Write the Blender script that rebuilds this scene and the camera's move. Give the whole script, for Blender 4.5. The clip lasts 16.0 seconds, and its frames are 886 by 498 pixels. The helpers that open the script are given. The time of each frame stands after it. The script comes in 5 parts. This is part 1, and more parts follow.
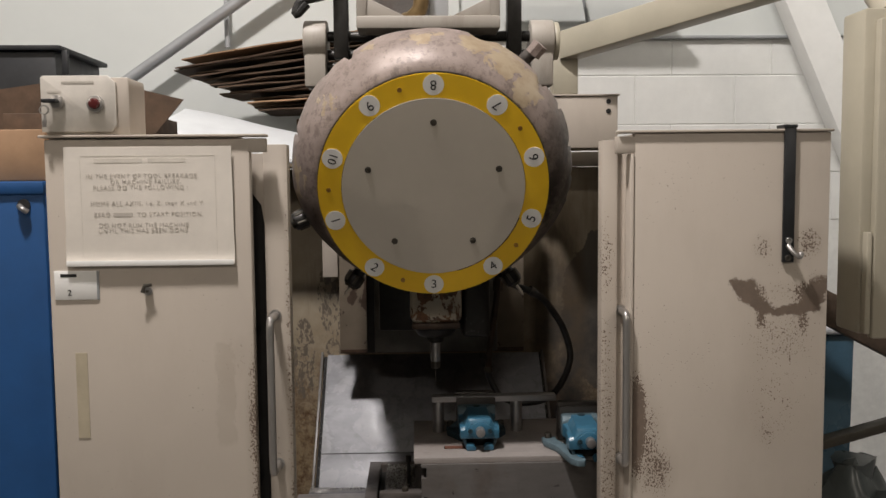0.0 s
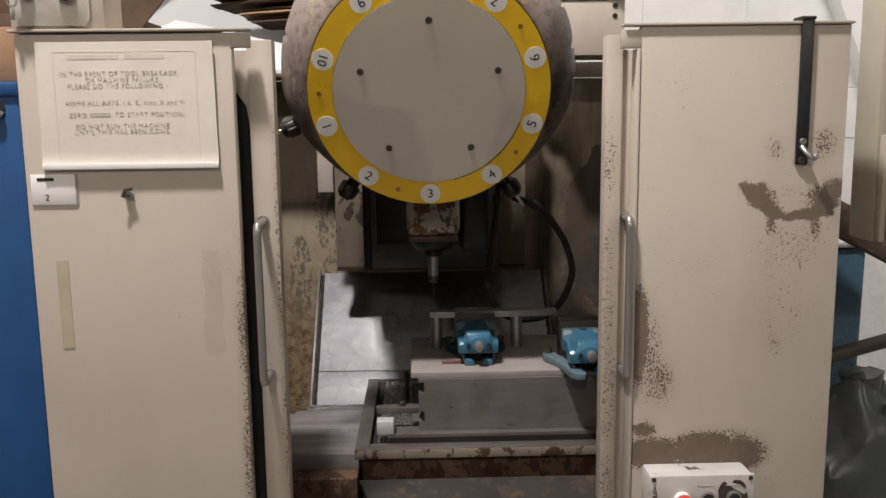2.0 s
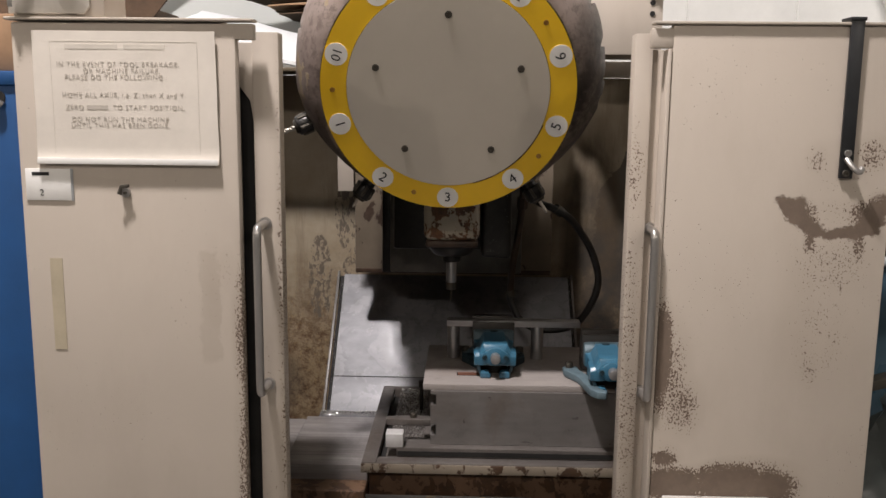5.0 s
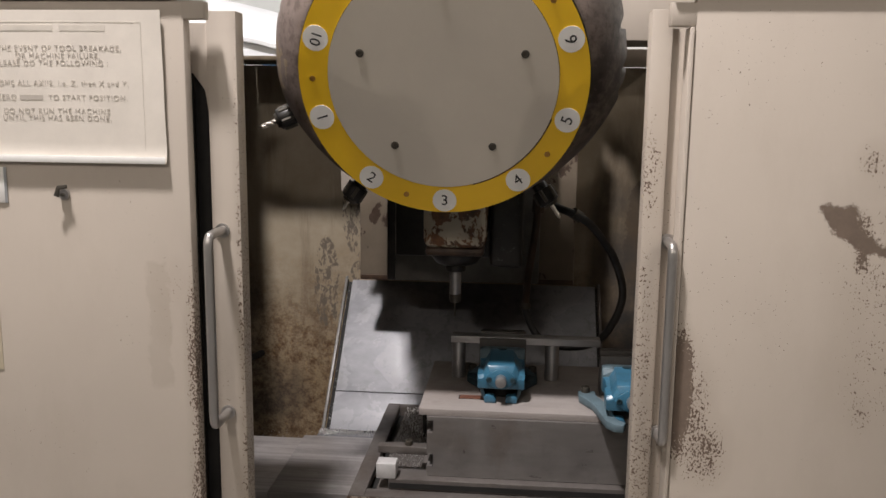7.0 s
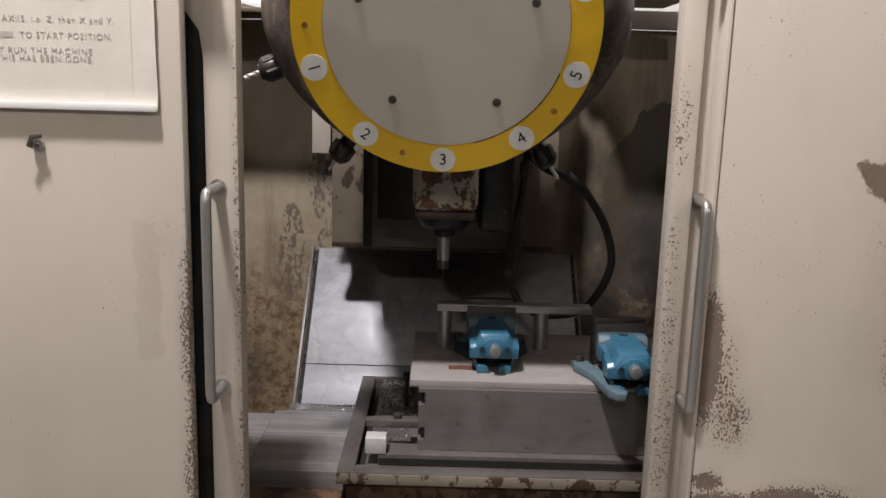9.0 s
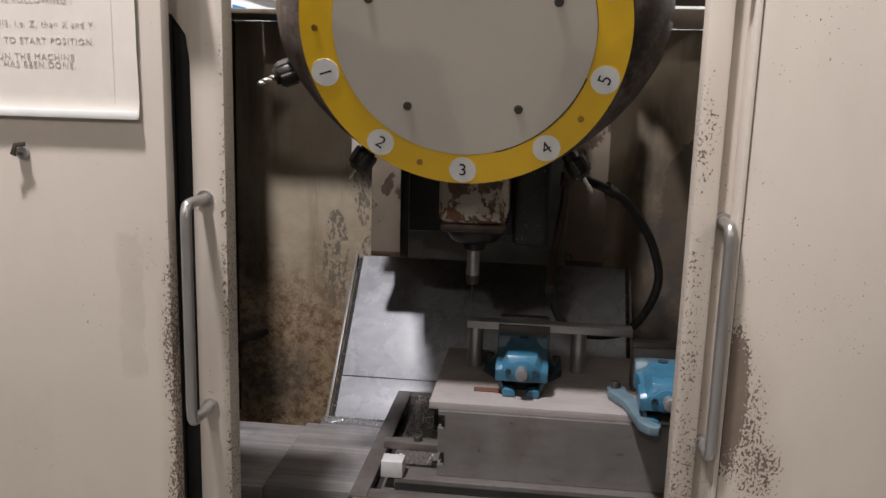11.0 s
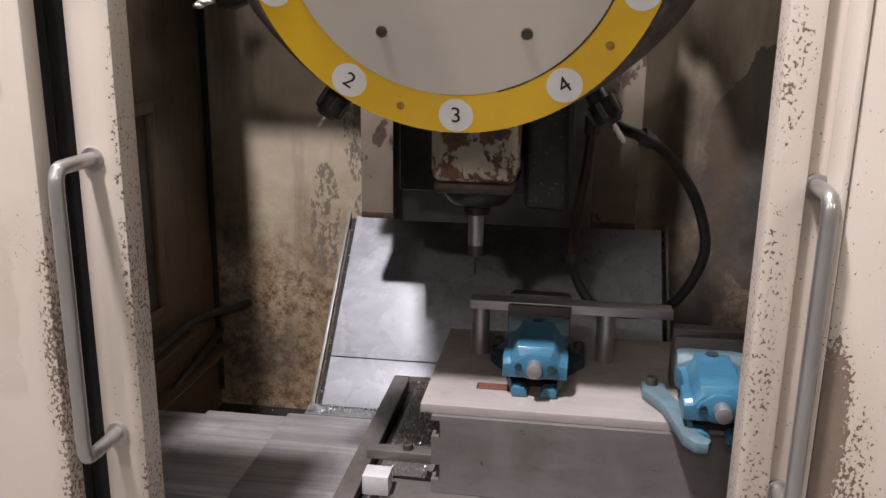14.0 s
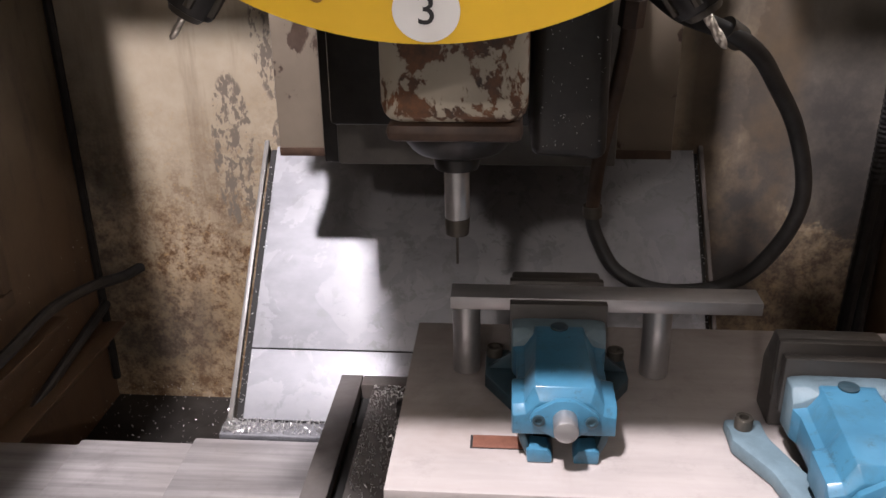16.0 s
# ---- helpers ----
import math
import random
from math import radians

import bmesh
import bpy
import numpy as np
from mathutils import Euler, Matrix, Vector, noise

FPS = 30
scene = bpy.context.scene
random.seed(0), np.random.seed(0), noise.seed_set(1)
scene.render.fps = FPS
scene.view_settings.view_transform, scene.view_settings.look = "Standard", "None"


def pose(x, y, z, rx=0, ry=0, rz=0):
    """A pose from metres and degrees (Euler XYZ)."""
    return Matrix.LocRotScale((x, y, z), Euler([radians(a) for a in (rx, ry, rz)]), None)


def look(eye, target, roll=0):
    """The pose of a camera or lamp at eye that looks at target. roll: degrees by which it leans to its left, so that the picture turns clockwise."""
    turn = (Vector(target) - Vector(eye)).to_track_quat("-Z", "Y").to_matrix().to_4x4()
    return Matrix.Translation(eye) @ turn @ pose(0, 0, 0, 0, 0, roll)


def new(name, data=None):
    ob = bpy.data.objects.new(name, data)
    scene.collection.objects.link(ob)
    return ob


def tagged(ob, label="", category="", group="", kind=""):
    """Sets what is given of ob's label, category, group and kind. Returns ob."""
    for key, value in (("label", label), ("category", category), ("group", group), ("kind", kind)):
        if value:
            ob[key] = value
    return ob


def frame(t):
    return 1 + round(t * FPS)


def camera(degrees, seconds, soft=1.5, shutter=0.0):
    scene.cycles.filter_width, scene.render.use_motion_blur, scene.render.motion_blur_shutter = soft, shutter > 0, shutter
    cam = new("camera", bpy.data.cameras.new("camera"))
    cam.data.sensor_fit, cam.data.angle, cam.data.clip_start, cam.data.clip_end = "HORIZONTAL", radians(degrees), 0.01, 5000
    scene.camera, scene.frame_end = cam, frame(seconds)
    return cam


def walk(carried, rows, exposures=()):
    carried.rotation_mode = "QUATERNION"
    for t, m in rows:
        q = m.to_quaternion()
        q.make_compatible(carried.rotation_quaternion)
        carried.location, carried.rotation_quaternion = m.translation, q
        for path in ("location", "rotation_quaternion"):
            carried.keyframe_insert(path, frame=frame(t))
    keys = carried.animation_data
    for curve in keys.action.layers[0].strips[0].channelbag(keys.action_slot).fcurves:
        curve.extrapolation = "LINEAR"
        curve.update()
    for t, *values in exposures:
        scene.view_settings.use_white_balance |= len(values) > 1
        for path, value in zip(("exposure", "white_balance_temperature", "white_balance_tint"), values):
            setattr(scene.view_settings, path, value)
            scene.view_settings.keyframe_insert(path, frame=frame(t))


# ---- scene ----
cam = camera(55.0, 16.0)
METRES, EYE, TILT, LEAN, TURN = 1.8, 1.55, 0.0, 0.0, -1.8
ROWS = [
    (0.0, 0.0, 0.0, 0.0, -0.04, -4.41, 0.53),
    (0.5, 0.0064, 0.0089, -0.0118, -0.37, -5.73, 0.42),
    (1.0, 0.0119, 0.0199, -0.0193, -0.29, -7.24, 0.76),
    (1.5, 0.01, 0.0296, -0.0289, 0.26, -8.21, 0.84),
    (2.0, 0.0108, 0.0376, -0.0338, 0.33, -8.94, 0.69),
    (2.5, 0.0132, 0.0512, -0.0419, 0.04, -10.65, 0.73),
    (3.0, 0.008, 0.0537, -0.0368, 0.13, -10.43, 0.26),
    (3.5, 0.0033, 0.052, -0.0343, 0.51, -9.38, -0.18),
    (4.0, 0.0025, 0.0532, -0.032, 0.57, -9.26, -0.21),
    (6.5, 0.1071, 0.1937, -0.029, 7.96, -9.13, -1.12),
    (7.0, 0.0937, 0.2156, -0.0328, 6.97, -9.53, -0.65),
    (7.5, 0.0612, 0.2313, -0.0399, 4.45, -9.57, -0.57),
    (8.0, 0.0334, 0.2416, -0.0501, 2.82, -10.3, -1.35),
    (8.5, 0.014, 0.2501, -0.0521, 1.82, -10.59, -1.87),
    (9.0, 0.0144, 0.2561, -0.0548, 1.93, -11.13, -1.58),
    (11.5, 0.1064, 0.3263, -0.0474, 10.16, -11.18, -1.42),
    (12.0, 0.117, 0.329, -0.0467, 11.2, -11.06, -1.3),
    (12.5, 0.115, 0.3233, -0.0477, 12.18, -11.08, -1.69),
    (13.0, 0.1247, 0.34, -0.0501, 12.63, -11.97, -0.65),
    (13.5, 0.1134, 0.4206, -0.0635, 11.77, -13.82, -0.92),
    (14.0, 0.0879, 0.4944, -0.0661, 10.26, -14.93, -0.77),
    (14.5, 0.0625, 0.5938, -0.0816, 8.45, -17.62, -1.28),
    (15.0, 0.0598, 0.6729, -0.0848, 9.05, -20.06, -0.66),
    (15.5, 0.0614, 0.7303, -0.0846, 10.48, -20.39, -0.67),
    (16.0, 0.0286, 0.7836, -0.0903, 6.05, -22.84, 0.68),
]
walk(cam, [(t, pose(0, 0, EYE, TILT, LEAN, TURN) @ pose(METRES * x, METRES * y, METRES * z, 90 + pitch, roll, yaw)) for t, x, y, z, yaw, pitch, roll in ROWS],
     [(0.0, -0.74, 6500, 12), (1.0, -0.50, 6500, 13), (3.5, -0.30, 6500, 15), (7.5, -0.26, 6350, 14), (9.0, -0.20, 6200, 14), (12.5, -0.12, 6100, 15), (13.5, 0.13, 6100, 17), (14.5, 0.56, 6100, 19), (16.0, 0.88, 6150, 20)])

# ---- light ----
world = bpy.data.worlds.new("world")
scene.world = world
world.use_nodes = True
world.node_tree.nodes["Background"].inputs[0].default_value = (0.9, 0.95, 1.0, 1)
world.node_tree.nodes["Background"].inputs[1].default_value = 0.01


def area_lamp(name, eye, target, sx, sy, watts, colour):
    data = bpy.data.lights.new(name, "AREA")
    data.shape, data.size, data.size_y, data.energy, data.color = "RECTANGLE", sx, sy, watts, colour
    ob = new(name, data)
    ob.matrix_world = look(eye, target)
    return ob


area_lamp("ceiling_lamp", (-0.7, 0.88, 4.4), (-0.1, 2.2, 1.0), 0.24, 0.20, 215, (1.0, 0.95, 0.91))
# Middle lamp follows the shadows; the outer two are added fill for the guards.
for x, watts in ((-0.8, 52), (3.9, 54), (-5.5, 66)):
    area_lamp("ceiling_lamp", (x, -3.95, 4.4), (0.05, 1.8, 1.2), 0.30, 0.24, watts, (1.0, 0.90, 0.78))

# Unseen fill lamps, added to brighten the wall behind the machine.
area_lamp("wall_fill", (2.7, 2.7, 3.2), (1.0, 3.86, 1.9), 0.8, 0.2, 16, (1.0, 0.97, 0.92))
area_lamp("wall_fill", (-2.8, 2.7, 3.2), (-0.6, 3.8, 2.1), 0.8, 0.2, 8, (1.0, 0.97, 0.92))


# ---- materials ----
class Nodes:
    def __init__(self, name):
        self.mat = bpy.data.materials.new(name)
        self.mat.use_nodes = True
        self.t = self.mat.node_tree
        self.b = self.t.nodes["Principled BSDF"]
        self.co = self.t.nodes.new("ShaderNodeTexCoord").outputs["Object"]

    def put(self, socket, value):
        if isinstance(value, bpy.types.NodeSocket):
            self.t.links.new(value, socket)
        elif isinstance(value, (tuple, list)) and len(value) == 3 and socket.type == "RGBA":
            socket.default_value = (*value, 1)
        else:
            socket.default_value = value

    def math(self, op, a, b=0.0, clamp=False):
        n = self.t.nodes.new("ShaderNodeMath")
        n.operation, n.use_clamp = op, clamp
        self.put(n.inputs[0], a), self.put(n.inputs[1], b)
        return n.outputs[0]

    def noise(self, scale, detail=4, rough=0.6, stretch=(1, 1, 1), distort=0.0):
        m = self.t.nodes.new("ShaderNodeMapping")
        m.inputs["Scale"].default_value = stretch
        self.put(m.inputs["Vector"], self.co)
        n = self.t.nodes.new("ShaderNodeTexNoise")
        self.put(n.inputs["Vector"], m.outputs[0])
        n.inputs["Scale"].default_value, n.inputs["Detail"].default_value = scale, detail
        n.inputs["Roughness"].default_value, n.inputs["Distortion"].default_value = rough, distort
        return n.outputs["Fac"]

    def ramp(self, value, lo, hi, a=0.0, b=1.0):
        n = self.t.nodes.new("ShaderNodeMapRange")
        self.put(n.inputs[0], value)
        for i, v in enumerate((lo, hi, a, b)):
            n.inputs[i + 1].default_value = v
        return n.outputs[0]

    def mix(self, fac, a, b):
        n = self.t.nodes.new("ShaderNodeMix")
        n.data_type = "RGBA"
        self.put(n.inputs[0], fac), self.put(n.inputs[6], a), self.put(n.inputs[7], b)
        return n.outputs[2]

    def axes(self):
        n = self.t.nodes.new("ShaderNodeSeparateXYZ")
        self.put(n.inputs[0], self.co)
        return n.outputs

    def blobs(self, spots, axis=0):
        """Soft elliptic patches in the upright plane: (along, z, half width, half height, strength)."""
        ax, total = self.axes(), None
        for u, z, ru, rz, s in spots:
            du = self.math("DIVIDE", self.math("SUBTRACT", ax[axis], u), ru)
            dz = self.math("DIVIDE", self.math("SUBTRACT", ax[2], z), rz)
            d = self.math("ADD", self.math("MULTIPLY", du, du), self.math("MULTIPLY", dz, dz))
            v = self.ramp(d, 0.0, 1.0, s, 0.0)
            total = v if total is None else self.math("MAXIMUM", total, v)
        return total

    def bump(self, height, strength=0.2, distance=0.002):
        n = self.t.nodes.new("ShaderNodeBump")
        n.inputs["Strength"].default_value, n.inputs["Distance"].default_value = strength, distance
        self.put(n.inputs["Height"], height)
        self.put(self.b.inputs["Normal"], n.outputs[0])

    def done(self, colour, rough=0.5, metal=0.0):
        self.put(self.b.inputs["Base Color"], colour)
        self.put(self.b.inputs["Roughness"], rough)
        self.put(self.b.inputs["Metallic"], metal)
        return self.mat


def crescent(n, u, z, r, u2, z2, r2):
    """A rubbed crescent: inside one circle and outside another, with an uneven edge."""
    ax = n.axes()
    wob = n.math("ADD", n.ramp(n.noise(45, 5, 0.7), 0.3, 0.7, -0.008, 0.008), n.ramp(n.noise(16, 2), 0.3, 0.7, -0.005, 0.005))

    def gap(cu, cz):
        du, dz = n.math("SUBTRACT", ax[0], cu), n.math("SUBTRACT", ax[2], cz)
        return n.math("SQRT", n.math("ADD", n.math("MULTIPLY", du, du), n.math("MULTIPLY", dz, dz)))
    inside = n.ramp(n.math("ADD", gap(u, z), wob), r + 0.002, r - 0.002)
    outside = n.ramp(n.math("ADD", gap(u2, z2), wob), r2 - 0.002, r2 + 0.002)
    below = n.ramp(n.math("ADD", ax[2], wob), z - 0.034, z - 0.040)
    return n.math("MULTIPLY", below, n.math("MULTIPLY", inside, outside))


def painted(name, base, dirt, chip, chips=(), speck=0.0, rough=0.56, grime=0.35, orange=0.15, moon=None, stains=()):
    """Old machine enamel: tone drift, greasy smears, chips down to dark metal in the given patches."""
    n = Nodes(name)
    tone = n.mix(n.ramp(n.noise(2.2, 3), 0.35, 0.7), base, tuple(c * 0.9 for c in base))
    smear = n.math("MULTIPLY", n.ramp(n.noise(7, 6, 0.7, (1, 1, 0.35)), 0.5, 0.85), grime)
    col = n.mix(smear, tone, dirt)
    fine = n.noise(310, 3, 0.6, (1, 1, 0.75))
    large = n.noise(34, 6, 0.75)
    mask = n.ramp(n.noise(260, 2, 0.5), 0.71 - speck, 0.73 - speck)
    mask = n.math("MULTIPLY", mask, n.ramp(n.noise(6, 3), 0.52, 0.6))
    bare = 0.0
    if chips:
        field = n.blobs(chips)
        need = n.math("ADD", n.math("MULTIPLY", fine, 0.78), n.math("MULTIPLY", large, 0.22))
        need = n.ramp(need, 0.2, 0.8, 0.05, 0.95)
        here = n.ramp(n.math("ADD", need, field), 0.90, 0.93)
        mask = n.math("MAXIMUM", mask, here)
        bare = n.ramp(field, 0.36, 0.5)
        col = n.mix(n.math("MULTIPLY", field, 0.45, True), col, dirt)
    for u0, u1, z0, z1, s in stains:
        ax = n.axes()
        wob = n.ramp(n.noise(30, 4), 0.3, 0.7, -0.006, 0.006)
        across = n.math("MULTIPLY", n.ramp(n.math("ADD", ax[0], wob), u0, u0 + 0.006), n.ramp(n.math("ADD", ax[0], wob), u1, u1 - 0.004))
        up = n.math("MULTIPLY", n.ramp(n.math("ADD", ax[2], wob), z0, z0 + 0.012), n.ramp(n.math("ADD", ax[2], wob), z1, z1 - 0.006))
        patch = n.math("MULTIPLY", n.math("MULTIPLY", across, up), n.ramp(n.noise(14, 4), 0.25, 0.65, s * 0.5, s))
        col = n.mix(patch, col, dirt)
    if moon:
        worn = crescent(n, *moon)
        mask = n.math("MAXIMUM", mask, worn)
        bare = n.math("MAXIMUM", bare, worn)
    under = n.mix(n.ramp(fine, 0.4, 0.6), chip, tuple(c * 1.45 for c in chip))
    col = n.mix(mask, col, n.mix(bare, under, n.mix(n.ramp(large, 0.35, 0.65), BARE, tuple(c * 0.8 for c in BARE))))
    n.bump(n.math("SUBTRACT", n.math("MULTIPLY", n.noise(240, 2), orange), mask), 0.35, 0.0012)
    return n.done(col, n.ramp(n.noise(12, 4), 0.3, 0.7, rough - 0.1, rough + 0.12))


def plain(name, base, rough=0.5, metal=0.0, vary=0.12, scale=20):
    n = Nodes(name)
    col = n.mix(n.ramp(n.noise(scale, 5, 0.65), 0.3, 0.75), tuple(c * (1 - vary) for c in base), tuple(min(1, c * (1 + vary)) for c in base))
    col = n.mix(n.math("MULTIPLY", n.ramp(n.noise(scale * 0.2, 4), 0.5, 0.75), vary), col, tuple(c * 0.6 for c in base))
    n.bump(n.noise(scale * 9, 3), 0.12, 0.001)
    return n.done(col, n.ramp(n.noise(scale * 0.6, 4), 0.3, 0.7, max(0.05, rough - 0.08), rough + 0.08), metal)


def steel(name, base, rough=0.35, grain=(1, 1, 1), stain=(0.1, 0.06, 0.03), stains=0.3, metal=0.9, smudge=0.2, drag=0.85):
    """Machined steel with brushed grain, oil smudges and brown stains."""
    n = Nodes(name)
    g = n.noise(60, 3, 0.6, grain)
    cloud = n.noise(5, 5, 0.7, (1, 1, 1), 0.6)
    col = n.mix(n.ramp(g, 0.3, 0.7), tuple(c * drag for c in base), base)
    col = n.mix(n.math("MULTIPLY", n.ramp(cloud, 0.5, 0.75), stains), col, stain)
    col = n.mix(n.math("MULTIPLY", n.ramp(n.noise(28, 5, 0.7), 0.55, 0.7), stains * 0.6), col, tuple(c * 0.45 for c in base))
    n.bump(g, 0.06, 0.001)
    r = n.math("ADD", n.ramp(n.noise(9, 5, 0.7, (1, 1, 1), 1.2), 0.4, 0.65, rough, rough + smudge), n.math("MULTIPLY", g, 0.08))
    return n.done(col, r, metal)


CREAM = (0.50, 0.44, 0.375)
DIRT = (0.20, 0.15, 0.10)
CHIP = (0.075, 0.048, 0.033)
BARE = (0.165, 0.122, 0.092)
smile = [(0.660, 1.328, 0.034, 0.036, 0.50), (0.668, 1.282, 0.018, 0.034, 0.50), (0.755, 1.328, 0.042, 0.040, 0.50), (0.752, 1.276, 0.018, 0.038, 0.50), (0.78, 1.345, 0.035, 0.035, 0.48), (0.71, 1.335, 0.08, 0.04, 0.27), (0.71, 1.24, 0.11, 0.10, 0.30), (0.70, 1.12, 0.09, 0.15, 0.27), (0.685, 1.055, 0.03, 0.05, 0.33), (0.71, 1.40, 0.09, 0.07, 0.22)]
MAT = {}
MAT["right_door"] = painted("cream enamel, worn", CREAM, DIRT, CHIP, smile + [(0.424, 1.075, 0.030, 0.13, 0.86), (0.445, 1.03, 0.045, 0.14, 0.40), (0.465, 0.985, 0.05, 0.08, 0.43), (0.76, 1.43, 0.04, 0.045, 0.42),
    (0.67, 1.42, 0.03, 0.04, 0.34), (0.44, 0.886, 0.036, 0.022, 0.66), (0.46, 0.838, 0.09, 0.044, 0.84), (0.56, 0.842, 0.10, 0.052, 0.84), (0.63, 0.836, 0.07, 0.050, 0.78), (0.60, 0.87, 0.1, 0.03, 0.4), (0.44, 0.88, 0.04, 0.06, 0.36)],
    0.002, grime=0.16, moon=(0.713, 1.3945, 0.1105, 0.711, 1.357, 0.054))
MAT["left_door"] = painted("cream enamel", CREAM, DIRT, CHIP, [(-0.313, 1.1, 0.022, 0.22, 0.44), (-0.312, 0.85, 0.025, 0.25, 0.45), (-0.335, 1.22, 0.03, 0.05, 0.26), (-0.36, 1.2, 0.022, 0.09, 0.17)], -0.02, grime=0.16, stains=[(-0.388, -0.350, 1.045, 1.255, 0.20)])
MAT["flange_right"] = painted("cream enamel, chipped edge", CREAM, DIRT, CHIP, [(0.372, 1.4, 0.03, 0.14, 0.34), (0.374, 1.15, 0.03, 0.25, 0.33), (0.378, 0.95, 0.035, 0.2, 0.345), (0.375, 0.78, 0.03, 0.12, 0.34)], 0.02, grime=0.2)
MAT["flange_left"] = painted("cream enamel, greasy edge", CREAM, DIRT, CHIP, [(-0.251, 1.15, 0.010, 0.8, 0.32), (-0.25, 1.15, 0.014, 0.25, 0.36), (-0.25, 0.9, 0.014, 0.25, 0.34)], 0.0, grime=0.3)
MAT["cream"] = painted("cream enamel, plain", CREAM, DIRT, CHIP, (), -0.05, grime=0.25)
MAT["ivory"] = plain("ivory painted steel", (0.42, 0.385, 0.30), 0.45, 0, 0.08, 6)
MAT["switch_face"] = plain("off-white switch plate", (0.60, 0.56, 0.50), 0.45, 0, 0.12, 20)
MAT["white_wall"] = plain("white painted masonry", (0.80, 0.80, 0.77), 0.75, 0, 0.04, 14)
MAT["mortar"] = plain("painted mortar", (0.74, 0.74, 0.71), 0.85, 0, 0.08, 30)
MAT["panel"] = plain("pale wall panel", (0.64, 0.66, 0.635), 0.6, 0, 0.03, 3)
MAT["concrete"] = plain("oily concrete", (0.22, 0.21, 0.20), 0.7, 0, 0.25, 5)
MAT["ceiling"] = plain("ceiling sheet", (0.6, 0.6, 0.58), 0.8, 0, 0.05, 3)
MAT["blue_cabinet"] = plain("blue enamel", (0.003, 0.058, 0.19), 0.6, 0, 0.12, 8)
MAT["board"] = plain("brown cardboard", (0.34, 0.21, 0.12), 0.85, 0, 0.15, 12)
MAT["board_dark"] = plain("dark cardboard edges", (0.095, 0.06, 0.038), 0.9, 0, 0.3, 25)
MAT["carton"] = plain("white carton", (0.70, 0.72, 0.73), 0.6, 0, 0.06, 10)
MAT["black"] = plain("black plastic", (0.015, 0.016, 0.018), 0.45, 0, 0.3, 20)
MAT["rubber"] = plain("black rubber hose", (0.022, 0.021, 0.02), 0.5, 0, 0.5, 40)
MAT["oily"] = plain("oily black iron", (0.02, 0.018, 0.016), 0.4, 0.2, 0.5, 30)
# Near-black in place of the shade inside gaps, slots and holes.
MAT["void"] = plain("recess shade black", (0.012, 0.011, 0.01), 0.8, 0, 0.3, 20)
MAT["yellow"] = plain("yellow printed plate", (0.86, 0.53, 0.014), 0.38, 0, 0.05, 12)
MAT["face"] = plain("beige face plate", (0.52, 0.475, 0.405), 0.42, 0, 0.05, 6)
MAT["white"] = plain("white label", (0.84, 0.83, 0.80), 0.5, 0, 0.04, 30)
MAT["ink"] = plain("black ink", (0.015, 0.015, 0.015), 0.5)
MAT["fade"] = plain("faded grey ink", (0.50, 0.455, 0.40), 0.7)
MAT["faint"] = plain("bleached ink", (0.67, 0.62, 0.545), 0.7)
MAT["tape"] = plain("yellowed tape", (0.50, 0.435, 0.32), 0.4)
MAT["paper"] = plain("yellowed laminated paper", (0.76, 0.705, 0.63), 0.35, 0, 0.09, 8)
MAT["blueprint"] = plain("blue print", (0.08, 0.22, 0.45), 0.6)
MAT["brass"] = plain("brass", (0.45, 0.24, 0.07), 0.35, 0.9, 0.2, 40)
MAT["old_brass"] = plain("tarnished brass", (0.22, 0.15, 0.07), 0.45, 0.6, 0.3, 30)
MAT["copper"] = plain("copper bar", (0.24, 0.105, 0.07), 0.45, 0.5, 0.3, 60)
MAT["chrome"] = steel("polished handle steel", (0.46, 0.44, 0.42), 0.26, (1, 1, 0.2), stains=0.05, smudge=0.1, metal=0.85)
MAT["bolt"] = steel("blackened bolt", (0.10, 0.09, 0.075), 0.4, stains=0.3, metal=0.7)
MAT["pipe"] = plain("grey galvanised tube", (0.38, 0.39, 0.40), 0.4, 0.3, 0.08, 10)
MAT["ground_bar"] = steel("ground steel", (0.48, 0.47, 0.47), 0.30, (0.15, 1, 1), stains=0.25, metal=0.82)
MAT["plate"] = steel("dull ground plate", (0.36, 0.325, 0.305), 0.40, (0.15, 1, 1), (0.14, 0.09, 0.06), 0.45, 0.25, 0.2)
MAT["slab"] = steel("oily cast plate", (0.24, 0.225, 0.215), 0.24, (0.3, 1, 1), (0.13, 0.075, 0.04), 0.45, 0.5, 0.25)
MAT["tray"] = steel("greasy tray steel", (0.15, 0.135, 0.125), 0.38, (1, 1, 1), (0.06, 0.03, 0.015), 0.6, 0.5)


